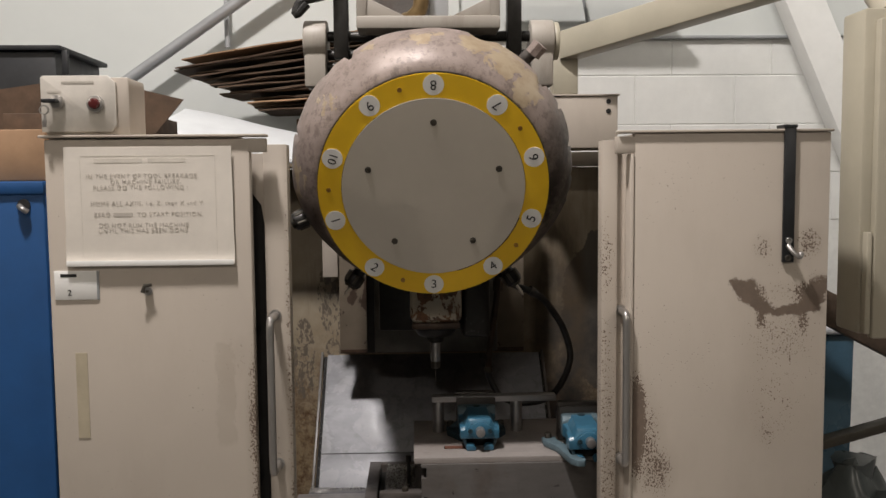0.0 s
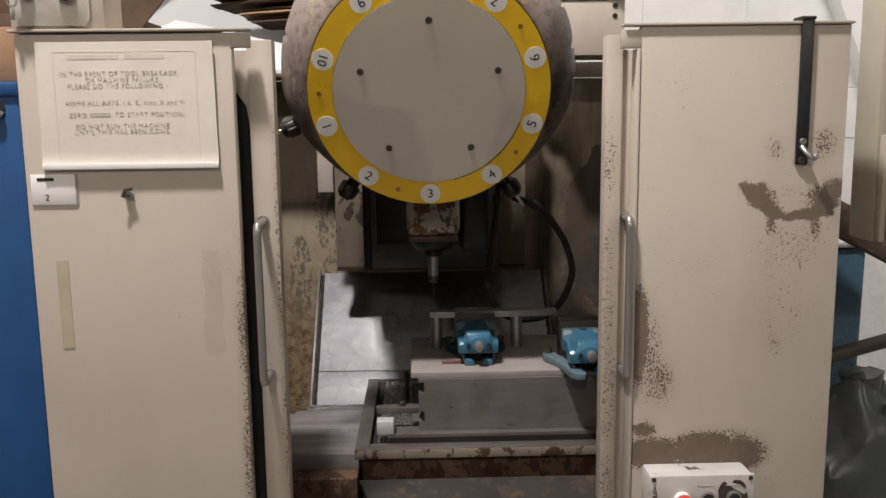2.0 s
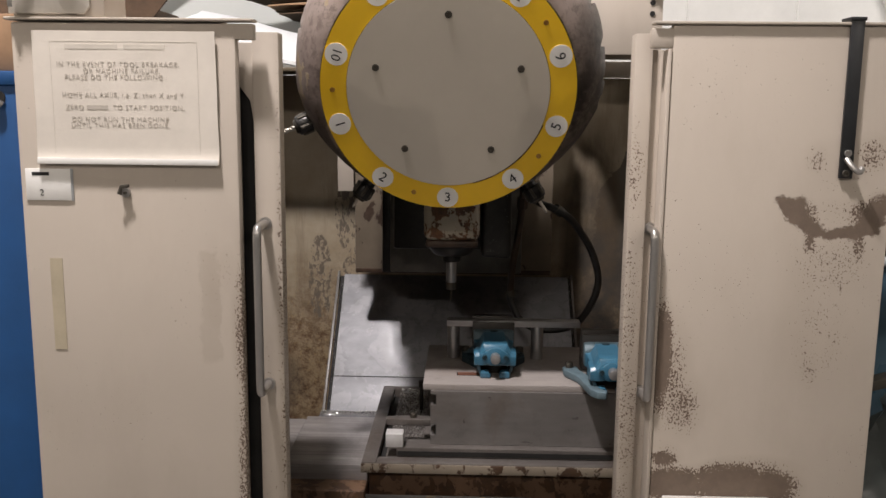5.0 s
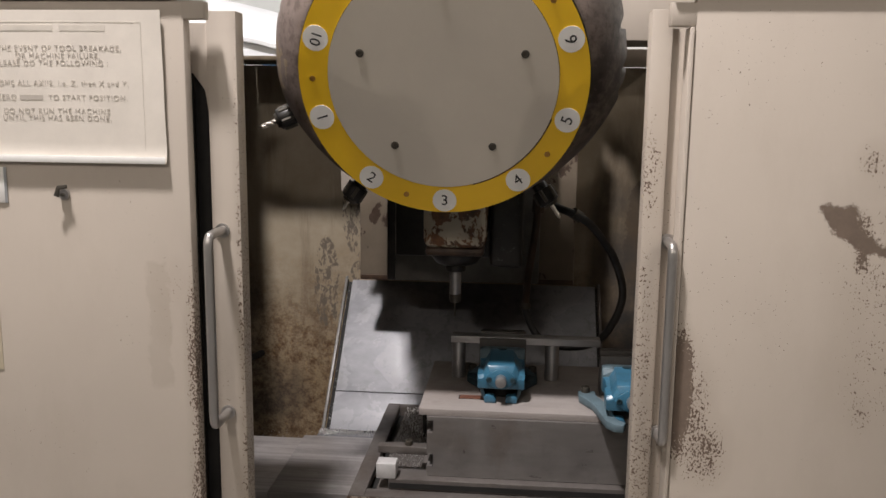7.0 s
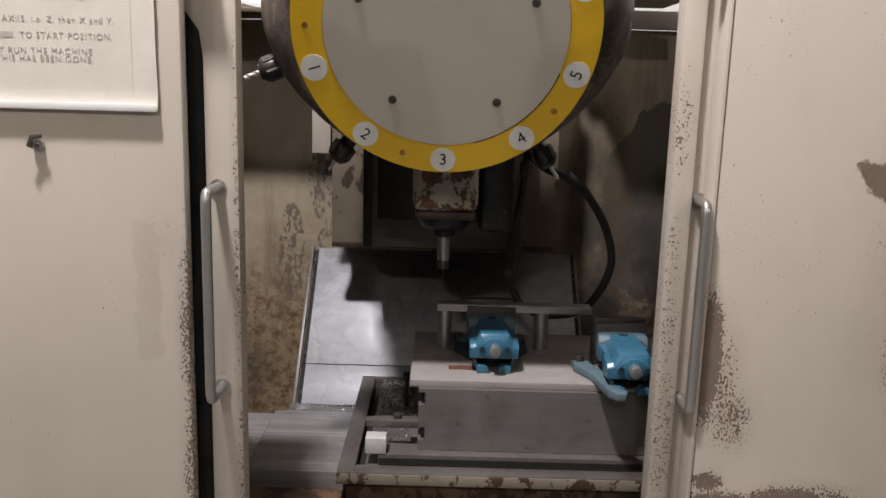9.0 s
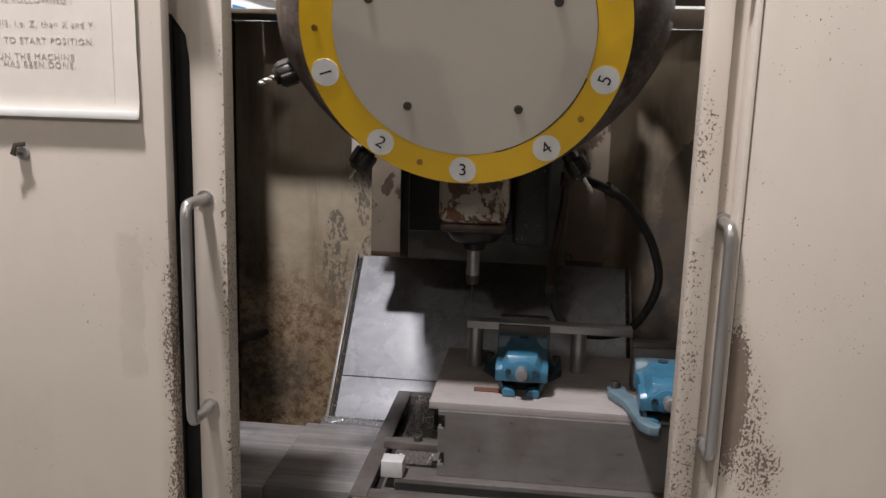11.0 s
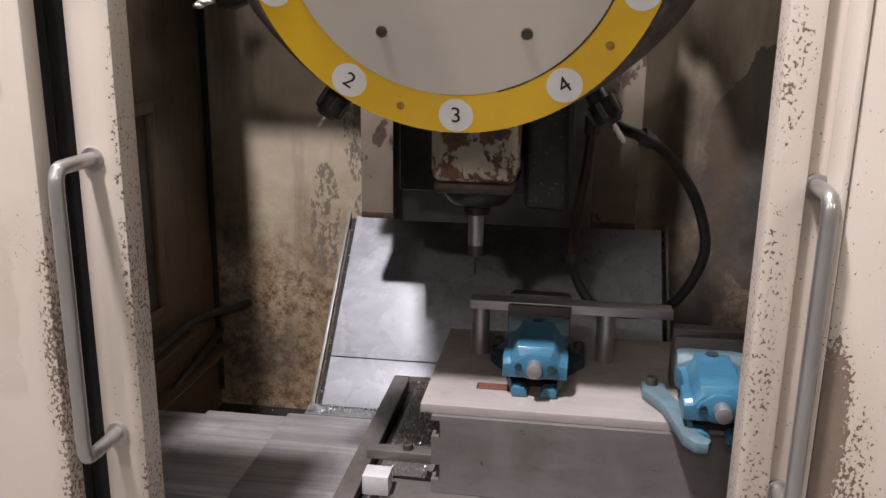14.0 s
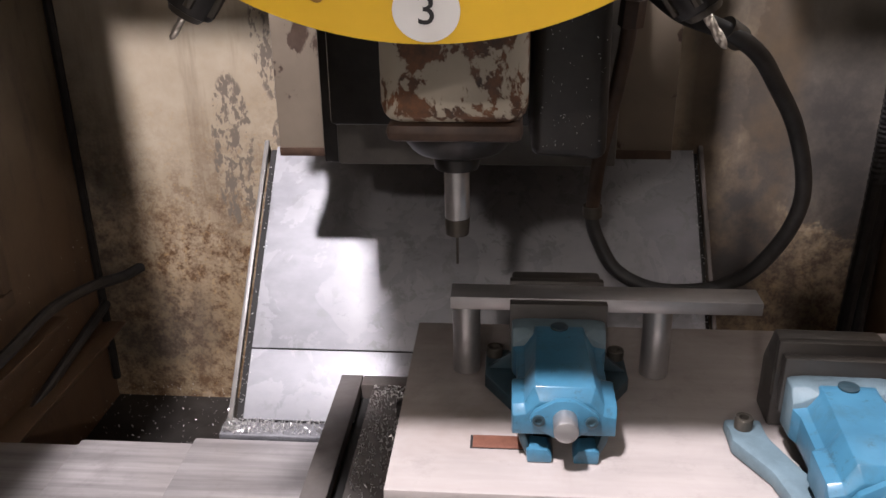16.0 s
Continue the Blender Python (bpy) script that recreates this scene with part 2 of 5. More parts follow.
def oiled_stainless():
    """Scuffed sheet with dried coolant films that end in crisp rims, drips and dull fingermarks."""
    n = Nodes("scuffed stainless sheet")
    g = n.noise(60, 3, 0.6, (0.4, 0.4, 1))
    film = n.ramp(n.noise(9, 5, 0.62, (1, 1, 1), 0.8), 0.50, 0.515)
    spots = n.math("MULTIPLY", n.ramp(n.noise(38, 5, 0.7, (1, 1, 0.7), 0.5), 0.56, 0.575), n.ramp(n.noise(6, 3), 0.42, 0.55))
    drips = n.ramp(n.noise(30, 4, 0.6, (1, 1, 0.10)), 0.60, 0.66)
    col = n.mix(n.ramp(g, 0.3, 0.7), (0.215, 0.215, 0.228), (0.26, 0.26, 0.272))
    col = n.mix(n.math("MULTIPLY", film, 0.35), col, (0.35, 0.35, 0.36))
    col = n.mix(n.math("MULTIPLY", spots, 0.55), col, (0.15, 0.15, 0.153))
    col = n.mix(n.math("MULTIPLY", drips, 0.22), col, (0.17, 0.167, 0.163))
    n.bump(n.math("ADD", n.noise(22, 4), n.math("MULTIPLY", film, 0.3)), 0.10, 0.0015)
    r = n.math("SUBTRACT", n.ramp(n.noise(9, 5, 0.7, (1, 1, 1), 1.2), 0.4, 0.65, 0.52, 0.62), n.math("MULTIPLY", spots, 0.14))
    return n.done(col, r, 0.6)


MAT["stainless"] = oiled_stainless()
MAT["cover"] = steel("way cover steel", (0.40, 0.375, 0.365), 0.32, (0.05, 1, 1), (0.10, 0.085, 0.075), 0.5, 0.4, 0.2, 0.55)
MAT["swarf"] = steel("aluminium swarf", (0.7, 0.69, 0.67), 0.25, stains=0.05)
MAT["drill"] = steel("bright twist drill", (0.60, 0.55, 0.48), 0.25, stains=0.1)
MAT["red"] = plain("red plastic", (0.50, 0.03, 0.02), 0.35)
MAT["red_lens"] = plain("dull red lens", (0.10, 0.015, 0.015), 0.25)
MAT["sheeting"] = plain("blue plastic drum", (0.07, 0.14, 0.20), 0.3, 0, 0.2, 10)
MAT["sacking"] = plain("grey plastic film", (0.085, 0.10, 0.10), 0.33, 0, 0.3, 8)
MAT["jaw_steel"] = steel("oily jaw steel", (0.10, 0.094, 0.088), 0.32, (0.2, 1, 1), stains=0.25, metal=0.6)
MAT["grey_cast"] = plain("oily grey casting", (0.12, 0.112, 0.10), 0.45, 0.1, 0.35, 14)
MAT["dark_rust"] = plain("dark rusted lip", (0.06, 0.035, 0.022), 0.55, 0.1, 0.45, 35)
MAT["bright_block"] = steel("bright milled block", (0.66, 0.65, 0.64), 0.4, stains=0.08, metal=0.35)
MAT["rust_bar"] = plain("rusty steel angle", (0.10, 0.07, 0.05), 0.6, 0.3, 0.4, 25)


def vice_blue():
    n = Nodes("vice blue enamel")
    col = n.mix(n.ramp(n.noise(16, 4), 0.35, 0.7), (0.042, 0.150, 0.235), (0.032, 0.115, 0.185))
    edge = n.t.nodes.new("ShaderNodeNewGeometry").outputs["Pointiness"]
    wear = n.math("MULTIPLY", n.ramp(edge, 0.56, 0.62), n.ramp(n.noise(40, 4), 0.4, 0.55))
    col = n.mix(n.math("MULTIPLY", wear, 0.7), col, (0.45, 0.50, 0.52))
    col = n.mix(n.math("MULTIPLY", n.ramp(n.noise(70, 5, 0.75), 0.58, 0.68), 0.6), col, (0.025, 0.05, 0.065))
    col = n.mix(n.math("MULTIPLY", n.ramp(n.noise(25, 5, 0.7), 0.5, 0.75), 0.5), col, (0.03, 0.06, 0.075))
    n.bump(n.noise(120, 3), 0.15, 0.001)
    return n.done(col, 0.3)


def interior_wall():
    """Cream guard sheet, yellowed, rust-browned from the coolant line down, with grey scabs where paint let go."""
    n = Nodes("stained guard sheet")
    ax = n.axes()
    base = n.mix(n.ramp(n.noise(6, 5, 0.7), 0.35, 0.7), (0.42, 0.36, 0.27), (0.33, 0.27, 0.19))
    low = n.ramp(n.math("ADD", ax[2], n.math("MULTIPLY", n.noise(5, 4), -0.35)), 0.95, 0.55)
    rust = n.math("MULTIPLY", n.ramp(n.noise(36, 9, 0.85), 0.44, 0.58), n.ramp(low, 0.1, 0.8))
    col = n.mix(n.math("MULTIPLY", low, 0.55), base, (0.26, 0.17, 0.075))
    col = n.mix(rust, col, (0.11, 0.058, 0.026))
    col = n.mix(n.math("MULTIPLY", n.ramp(n.noise(110, 5, 0.7), 0.55, 0.66), n.ramp(low, 0.0, 0.6, 0.1, 0.8)), col, (0.36, 0.24, 0.11))
    streak = n.math("MULTIPLY", n.ramp(n.noise(14, 5, 0.7, (1, 1, 0.12)), 0.52, 0.75), 0.7)
    col = n.mix(streak, col, (0.14, 0.10, 0.065))
    scab = n.math("MULTIPLY", n.ramp(n.noise(62, 6, 0.7, (1.4, 1, 0.7)), 0.5, 0.53), n.blobs([(-0.375, 0.97, 0.045, 0.17, 1.0), (-0.27, 1.18, 0.07, 0.16, 1.0), (-0.28, 1.0, 0.03, 0.05, 1.0)]))
    col = n.mix(n.ramp(scab, 0.25, 0.35), col, (0.150, 0.122, 0.094))
    # Soot with a crisp rim, deepened to hold down the lamps here.
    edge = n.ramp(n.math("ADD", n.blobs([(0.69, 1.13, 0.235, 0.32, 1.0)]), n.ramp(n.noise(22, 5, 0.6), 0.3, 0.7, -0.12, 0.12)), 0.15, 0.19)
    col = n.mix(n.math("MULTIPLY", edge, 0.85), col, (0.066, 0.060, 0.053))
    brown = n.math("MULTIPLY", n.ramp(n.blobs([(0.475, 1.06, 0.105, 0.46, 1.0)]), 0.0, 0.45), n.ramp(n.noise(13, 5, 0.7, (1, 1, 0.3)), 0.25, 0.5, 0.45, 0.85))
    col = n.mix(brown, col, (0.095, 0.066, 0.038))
    # Soot mixed with shade put into the colour: right half, left corner, beside column.
    soot_shade = n.math("MULTIPLY", n.blobs([(0.62, 0.95, 0.24, 0.35, 1.3), (0.46, 1.06, 0.13, 0.34, 1.0), (0.45, 0.8, 0.3, 0.35, 1.3), (-0.27, 1.22, 0.09, 0.12, 0.6), (-0.6, 0.62, 0.2, 0.14, 1.0), (-0.66, 0.85, 0.10, 0.4, 0.9)]), n.ramp(n.noise(9, 5, 0.7), 0.3, 0.6))
    col = n.mix(n.math("MULTIPLY", soot_shade, 0.85, True), col, (0.045, 0.04, 0.036))
    n.bump(n.math("SUBTRACT", n.noise(60, 5), n.math("ADD", rust, scab)), 0.4, 0.0015)
    return n.done(col, n.ramp(n.noise(10, 4), 0.3, 0.7, 0.35, 0.6))


def side_wall():
    n = Nodes("brown oil-stained guard sheet")
    ax = n.axes()
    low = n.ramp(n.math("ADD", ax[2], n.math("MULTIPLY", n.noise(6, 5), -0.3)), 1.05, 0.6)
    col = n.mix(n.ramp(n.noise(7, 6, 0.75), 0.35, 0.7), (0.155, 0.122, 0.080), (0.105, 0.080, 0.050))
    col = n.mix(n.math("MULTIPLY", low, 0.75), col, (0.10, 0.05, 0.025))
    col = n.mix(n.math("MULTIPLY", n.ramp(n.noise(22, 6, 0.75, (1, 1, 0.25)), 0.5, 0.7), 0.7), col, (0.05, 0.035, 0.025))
    n.bump(n.noise(50, 5), 0.3, 0.0015)
    return n.done(col, 0.45)


def peeled(name, top, under, cut, lo=(0.05, 0.03, 0.02), scale=22, rough=0.5):
    """Paint that flakes off in sheets, with rust or bare metal under it."""
    n = Nodes(name)
    flake = n.ramp(n.noise(scale, 6, 0.65, (1, 1, 0.8), 0.3), cut - 0.012, cut + 0.012)
    a = n.mix(n.ramp(n.noise(9, 5), 0.35, 0.7), top, tuple(c * 0.75 for c in top))
    b = n.mix(n.ramp(n.noise(35, 6, 0.7), 0.35, 0.65), under, lo)
    col = n.mix(flake, b, a)
    n.bump(n.math("ADD", n.math("MULTIPLY", flake, 1.0), n.math("MULTIPLY", n.noise(60, 4), 0.4)), 0.4, 0.0015)
    return n.done(col, n.ramp(n.noise(20, 4), 0.3, 0.7, rough - 0.1, rough + 0.15))


MAT["hatch"] = plain("grimy brown hatch", (0.032, 0.024, 0.019), 0.5, 0, 0.5, 12)
MAT["vice"] = vice_blue()
MAT["vice_worn"] = plain("worn dirty blue enamel", (0.105, 0.155, 0.18), 0.55, 0.0, 0.3, 22)
MAT["vice_dark"] = plain("near-black blue vice casting", (0.018, 0.04, 0.052), 0.4, 0, 0.4, 30)
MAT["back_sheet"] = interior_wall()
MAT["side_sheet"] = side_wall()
MAT["nose"] = peeled("flaking rusty spindle paint", (0.50, 0.44, 0.34), (0.19, 0.08, 0.03), 0.475, scale=22)
MAT["bracket"] = painted("bare cast bracket", (0.38, 0.345, 0.30), (0.13, 0.095, 0.06), CHIP, (), 0.0, grime=0.85)


def shroud_metal():
    """Bare brownish casting, cream paint left in flaking patches, darker low down."""
    n = Nodes("bare cast shroud")
    col = n.mix(n.ramp(n.noise(9, 5, 0.65), 0.35, 0.68), (0.34, 0.275, 0.245), (0.235, 0.185, 0.162))
    col = n.mix(n.math("MULTIPLY", n.ramp(n.noise(45, 6, 0.75), 0.5, 0.62), 0.55), col, (0.10, 0.075, 0.062))
    field = n.blobs([(0.15, 1.86, 0.09, 0.05, 0.62), (0.20, 1.82, 0.08, 0.07, 0.62), (0.25, 1.76, 0.06, 0.08, 0.58), (-0.20, 1.72, 0.06, 0.10, 0.36), (-0.27, 1.56, 0.05, 0.12, 0.42), (0.02, 1.87, 0.10, 0.04, 0.42), (-0.1, 1.85, 0.05, 0.03, 0.4)])
    need = n.math("ADD", n.noise(26, 5, 0.65, (1, 1, 1), 0.4), field)
    flake = n.ramp(need, 0.90, 0.915)
    col = n.mix(flake, col, n.mix(n.ramp(n.noise(30, 4), 0.4, 0.6), (0.40, 0.32, 0.22), (0.33, 0.25, 0.165)))
    # Near-black patches low down and towards +x, broken up by noise.
    dark_low = n.math("MULTIPLY", n.blobs([(0.36, 1.50, 0.14, 0.26, 1.2), (0.20, 1.26, 0.3, 0.14, 1.2), (-0.2, 1.30, 0.2, 0.14, 1.0)]), n.ramp(n.noise(11, 5, 0.7), 0.3, 0.55), True)
    col = n.mix(n.math("MULTIPLY", dark_low, 0.85, True), col, (0.03, 0.026, 0.024))
    n.bump(n.math("ADD", flake, n.noise(70, 5)), 0.5, 0.0015)
    return n.done(col, n.ramp(n.noise(14, 5), 0.3, 0.7, 0.32, 0.6), 0.15)


MAT["dome"] = shroud_metal()
MAT["apron"] = peeled("rust-streaked apron", (0.040, 0.036, 0.032), (0.095, 0.066, 0.036), 0.43, (0.04, 0.03, 0.02), 26)
MAT["sill"] = peeled("scraped grey sill", (0.33, 0.30, 0.26), (0.12, 0.095, 0.075), 0.39, scale=16)
MAT["saddle"] = peeled("rusty saddle edge", (0.25, 0.21, 0.16), (0.07, 0.038, 0.02), 0.44, scale=30)
MAT["rusted"] = peeled("rusted casting", (0.17, 0.10, 0.06), (0.09, 0.045, 0.02), 0.5, scale=30)
MAT["box_worn"] = peeled("flaking grey box paint", (0.56, 0.54, 0.50), (0.16, 0.15, 0.14), 0.40, scale=14)
MAT["column"] = peeled("stained column paint", (0.21, 0.17, 0.125), (0.08, 0.055, 0.04), 0.42, scale=12)


# ---- building tools ----
def thing(name, p, label, category, group="", kind=""):
    ob = new(name)
    ob.empty_display_size = 0.05
    ob.location = p
    ob["base"] = tuple(p)
    return tagged(ob, label, category, group, kind)


def part(name, bm, material, parent=None, label="", smooth=True):
    me = bpy.data.meshes.new(name)
    bmesh.ops.recalc_face_normals(bm, faces=bm.faces)
    for f in bm.faces:
        f.smooth = smooth
    bm.to_mesh(me)
    bm.free()
    if smooth:
        me.set_sharp_from_angle(angle=radians(32))
    me.materials.append(MAT[material])
    ob = new(name, me)
    if parent:
        ob.parent = parent
        root = parent
        while root.parent:
            root = root.parent
        if "base" in root:
            if parent is root:
                ob.matrix_parent_inverse = Matrix.Translation(Vector(root["base"])).inverted()
    return tagged(ob, label)


def setting(name, bm, material, label, category="structure", smooth=True):
    ob = part(name, bm, material, None, "", smooth)
    return tagged(ob, label, category, "", "structure")


def B(x0, x1, y0, y1, z0, z1, bevel=0.0, seg=2, bm=None):
    """A box, with rounded edges where bevel is given."""
    own = bmesh.new()
    bmesh.ops.create_cube(own, size=1)
    for v in own.verts:
        v.co = ((x0 + x1) / 2 + v.co.x * (x1 - x0), (y0 + y1) / 2 + v.co.y * (y1 - y0), (z0 + z1) / 2 + v.co.z * (z1 - z0))
    if bevel:
        bmesh.ops.bevel(own, geom=own.edges[:], offset=bevel, segments=seg, profile=0.5, affect="EDGES")
    return merge(bm, own)


def merge(bm, own):
    if bm is None:
        return own
    me = bpy.data.meshes.new("tmp")
    own.to_mesh(me)
    own.free()
    bm.from_mesh(me)
    bpy.data.meshes.remove(me)
    return bm


def C(p0, p1, r0, r1=None, seg=20, bevel=0.0, bm=None):
    """A round bar from p0 to p1."""
    own = bmesh.new()
    a, b = Vector(p0), Vector(p1)
    r1 = r0 if r1 is None else r1
    bmesh.ops.create_cone(own, cap_ends=True, segments=seg, radius1=r0, radius2=r1, depth=(b - a).length)
    if bevel:
        rim = [e for e in own.edges if abs(e.verts[0].co.z - e.verts[1].co.z) < 1e-6]
        bmesh.ops.bevel(own, geom=rim, offset=bevel, segments=2, profile=0.5, affect="EDGES")
    own.transform(Matrix.Translation((a + b) / 2) @ (b - a).to_track_quat("Z", "Y").to_matrix().to_4x4())
    return merge(bm, own)


def prism(points, axis, a, b, bevel=0.0, bm=None):
    """A polygon drawn in the two other axes, drawn out along one axis from a to b."""
    own = bmesh.new()
    place = {"x": lambda p, s: (s, p[0], p[1]), "y": lambda p, s: (p[0], s, p[1]), "z": lambda p, s: (p[0], p[1], s)}[axis]
    lo = [own.verts.new(place(p, a)) for p in points]
    hi = [own.verts.new(place(p, b)) for p in points]
    own.faces.new(lo)
    own.faces.new(hi[::-1])
    for i in range(len(points)):
        j = (i + 1) % len(points)
        own.faces.new((lo[j], lo[i], hi[i], hi[j]))
    bmesh.ops.recalc_face_normals(own, faces=own.faces)
    if bevel:
        bmesh.ops.bevel(own, geom=own.edges[:], offset=bevel, segments=2, profile=0.5, affect="EDGES")
    return merge(bm, own)


def ring_y(cx, cz, y0, y1, r0, r1, seg=96, bm=None, a0=0.0, a1=360.0):
    """A flat ring about the y axis."""
    own = bmesh.new()
    full = a1 - a0 >= 360
    count = seg if full else seg + 1
    rows = []
    for i in range(count):
        a = radians(a0 + (a1 - a0) * i / seg)
        c, s = math.cos(a), math.sin(a)
        rows.append([own.verts.new((cx + r * c, y, cz + r * s)) for r, y in ((r0, y0), (r1, y0), (r1, y1), (r0, y1))])
    for i in range(seg):
        p, q = rows[i], rows[(i + 1) % count]
        for k in range(4):
            m = (k + 1) % 4
            own.faces.new((p[k], p[m], q[m], q[k]))
    if not full:
        own.faces.new(rows[0])
        own.faces.new(rows[-1][::-1])
    return merge(bm, own)


def tube(points, r, seg=12, bm=None, smooth=8, ridges=0.0):
    """A hose along a smooth line through the points."""
    pts = [Vector(p) for p in points]
    line = []
    for i in range(len(pts) - 1):
        p0, p1, p2, p3 = pts[max(0, i - 1)], pts[i], pts[i + 1], pts[min(len(pts) - 1, i + 2)]
        for k in range(smooth):
            t = k / smooth
            line.append(0.5 * ((2 * p1) + (p2 - p0) * t + (2 * p0 - 5 * p1 + 4 * p2 - p3) * t * t + (3 * p1 - p0 - 3 * p2 + p3) * t ** 3))
    line.append(pts[-1])
    own = bmesh.new()
    rows = []
    side = Vector((0.31, 0.77, 0.55))
    for i, p in enumerate(line):
        d = (line[min(i + 1, len(line) - 1)] - line[max(i - 1, 0)]).normalized()
        u = d.cross(side).normalized()
        v = d.cross(u)
        rr = r * (1 + ridges * (i % 2))
        rows.append([own.verts.new(p + rr * (math.cos(2 * math.pi * k / seg) * u + math.sin(2 * math.pi * k / seg) * v)) for k in range(seg)])
    for p, q in zip(rows, rows[1:]):
        for k in range(seg):
            own.faces.new((p[k], p[(k + 1) % seg], q[(k + 1) % seg], q[k]))
    own.faces.new(rows[0])
    own.faces.new(rows[-1][::-1])
    return merge(bm, own)


def words(text, size, m, depth=0.0004, align="CENTER", thin=0.0, space=1.0):
    """Lettering as a bmesh, drawn in the x-z plane facing -y at the pose m."""
    cu = bpy.data.curves.new("text", "FONT")
    cu.body, cu.size, cu.align_x, cu.align_y, cu.extrude, cu.offset, cu.space_character = text, size, align, "CENTER", depth, thin, space
    ob = new("text", cu)
    me = bpy.data.meshes.new_from_object(ob.evaluated_get(bpy.context.evaluated_depsgraph_get()))
    own = bmesh.new()
    own.from_mesh(me)
    own.transform(m @ pose(0, 0, 0, 90, 0, 0))
    bpy.data.objects.remove(ob)
    bpy.data.curves.remove(cu)
    bpy.data.meshes.remove(me)
    return own


def socket_screw(name, p, r, h, parent, material="bolt", axis="z", label=""):
    """A cap screw head with a hexagon socket, its seat at p."""
    own = bmesh.new()
    steps = [(r, 0, 24), (r, h * 0.9, 24), (r * 0.92, h, 24), (r * 0.55, h, 24), (r * 0.5, h * 0.45, 24)]
    rows = [[own.verts.new((rr * math.cos(2 * math.pi * k / n), rr * math.sin(2 * math.pi * k / n), z)) for k in range(n)] for rr, z, n in steps]
    for a, b in zip(rows, rows[1:]):
        for k in range(24):
            own.faces.new((a[k], a[(k + 1) % 24], b[(k + 1) % 24], b[k]))
    own.faces.new(rows[0][::-1])
    own.faces.new(rows[-1])
    turn = pose(*p) @ (pose(0, 0, 0, 90, 0, 0) if axis == "y" else Matrix.Identity(4))
    if axis == "t":
        turn = TURN_BACK @ pose(*p) @ pose(0, 0, 0, 90, 0, 0)
    own.transform(turn)
    return part(name, own, material, parent, label)


def roughen(bm, amount, scale, seed=0.0):
    for v in bm.verts:
        v.co += amount * noise.noise_vector(v.co * scale + Vector((seed, 0, 0)))
    return bm


# ---- the hall ----
setting("floor", B(-6, 6, -6, 4, -0.1, 0), "concrete", "oily grey concrete workshop floor", "floor")
setting("ceiling", B(-6, 6, -6, 4, 4.6, 4.7), "ceiling", "pale sheet workshop ceiling", "ceiling")
wall_north = setting("wall_north", B(-6, 6, 3.86, 4.0, 0, 4.6), "mortar", "white painted block wall behind the machine", "wall")
setting("wall_south", B(-6, 6, -6.1, -6, 0, 4.6), "panel", "plain pale wall across the hall", "wall")
setting("wall_west", B(-6.1, -6, -6, 4, 0, 4.6), "panel", "plain pale wall of the hall", "wall")
setting("wall_east", B(6, 6.1, -6, 4, 0, 4.6), "panel", "plain pale wall of the hall", "wall")

# ---- guards of the machine: the two front cabinets ----
FRONT = 1.62


def left_guard():
    g = thing("machine_guard", (-0.5, 1.66, 0), "cream enamelled front guard cabinet with greasy chipped edges", "machine guard")
    bm = B(-0.693, -0.312, FRONT, FRONT + 0.026, 0.02, 1.638, 0.004)
    B(-0.335, -0.281, FRONT + 0.0005, FRONT + 0.02, 1.612, 1.638, 0.002, 2, bm)
    part("front_panel", bm, "left_door", g)
    part("side_panel", B(-0.691, -0.672, FRONT + 0.02, 2.3, 0.02, 1.636, 0.003), "cream", g)
    part("top_lip", roughen(B(-0.700, -0.279, FRONT - 0.008, FRONT + 0.02, 1.6405, 1.6455, 0.0015), 0.001, 9), "cream", g, "bent, worn sheet lip")
    part("top_sheet", B(-0.69, -0.335, FRONT + 0.021, FRONT + 0.28, 1.637, 1.642), "cream", g)
    # Near-black sheet stands in for the shade behind the panel's edge.
    part("gap_shade_panel", B(-0.330, -0.318, FRONT + 0.02, FRONT + 0.045, 0.02, 1.535), "void", g, "black panel painted as the shade beside the door")
    return g


def left_slider():
    g = thing("sliding_door", (-0.27, 1.66, 0.7), "cream sliding door edge with a long tubular handle", "machine door")
    bm = prism([(-0.294, FRONT + 0.055), (-0.294, FRONT + 0.040), (-0.248, FRONT + 0.040), (-0.248, FRONT + 0.076), (-0.253, FRONT + 0.076), (-0.253, FRONT + 0.055)], "z", 0.72, 1.628, 0.0015)
    part("door_edge", bm, "flange_left", g)
    # Shade of the gap between guard and door, drawn as a black strip.
    part("gap_shade_strip", prism([(-0.318, 0.72), (-0.2945, 0.72), (-0.2945, 1.47), (-0.300, 1.51), (-0.318, 1.535)], "y", FRONT + 0.05, FRONT + 0.056), "void", g, "black strip painted as the shade in the door gap")
    part("head_plate", prism([(-0.330, 1.6105), (-0.330, 1.5365), (-0.318, 1.5365), (-0.2995, 1.511), (-0.2942, 1.471), (-0.2942, 1.6105)], "y", FRONT + 0.043, FRONT + 0.049, 0.001), "flange_left", g)
    part("door_sheet", B(-0.65, -0.289, FRONT + 0.065, FRONT + 0.075, 0.72, 1.6), "side_sheet", g, "stained inner face of the door")
    handle("door_handle", -0.277, 1.296, 1.0, FRONT + 0.040, g, 0.065)
    return g


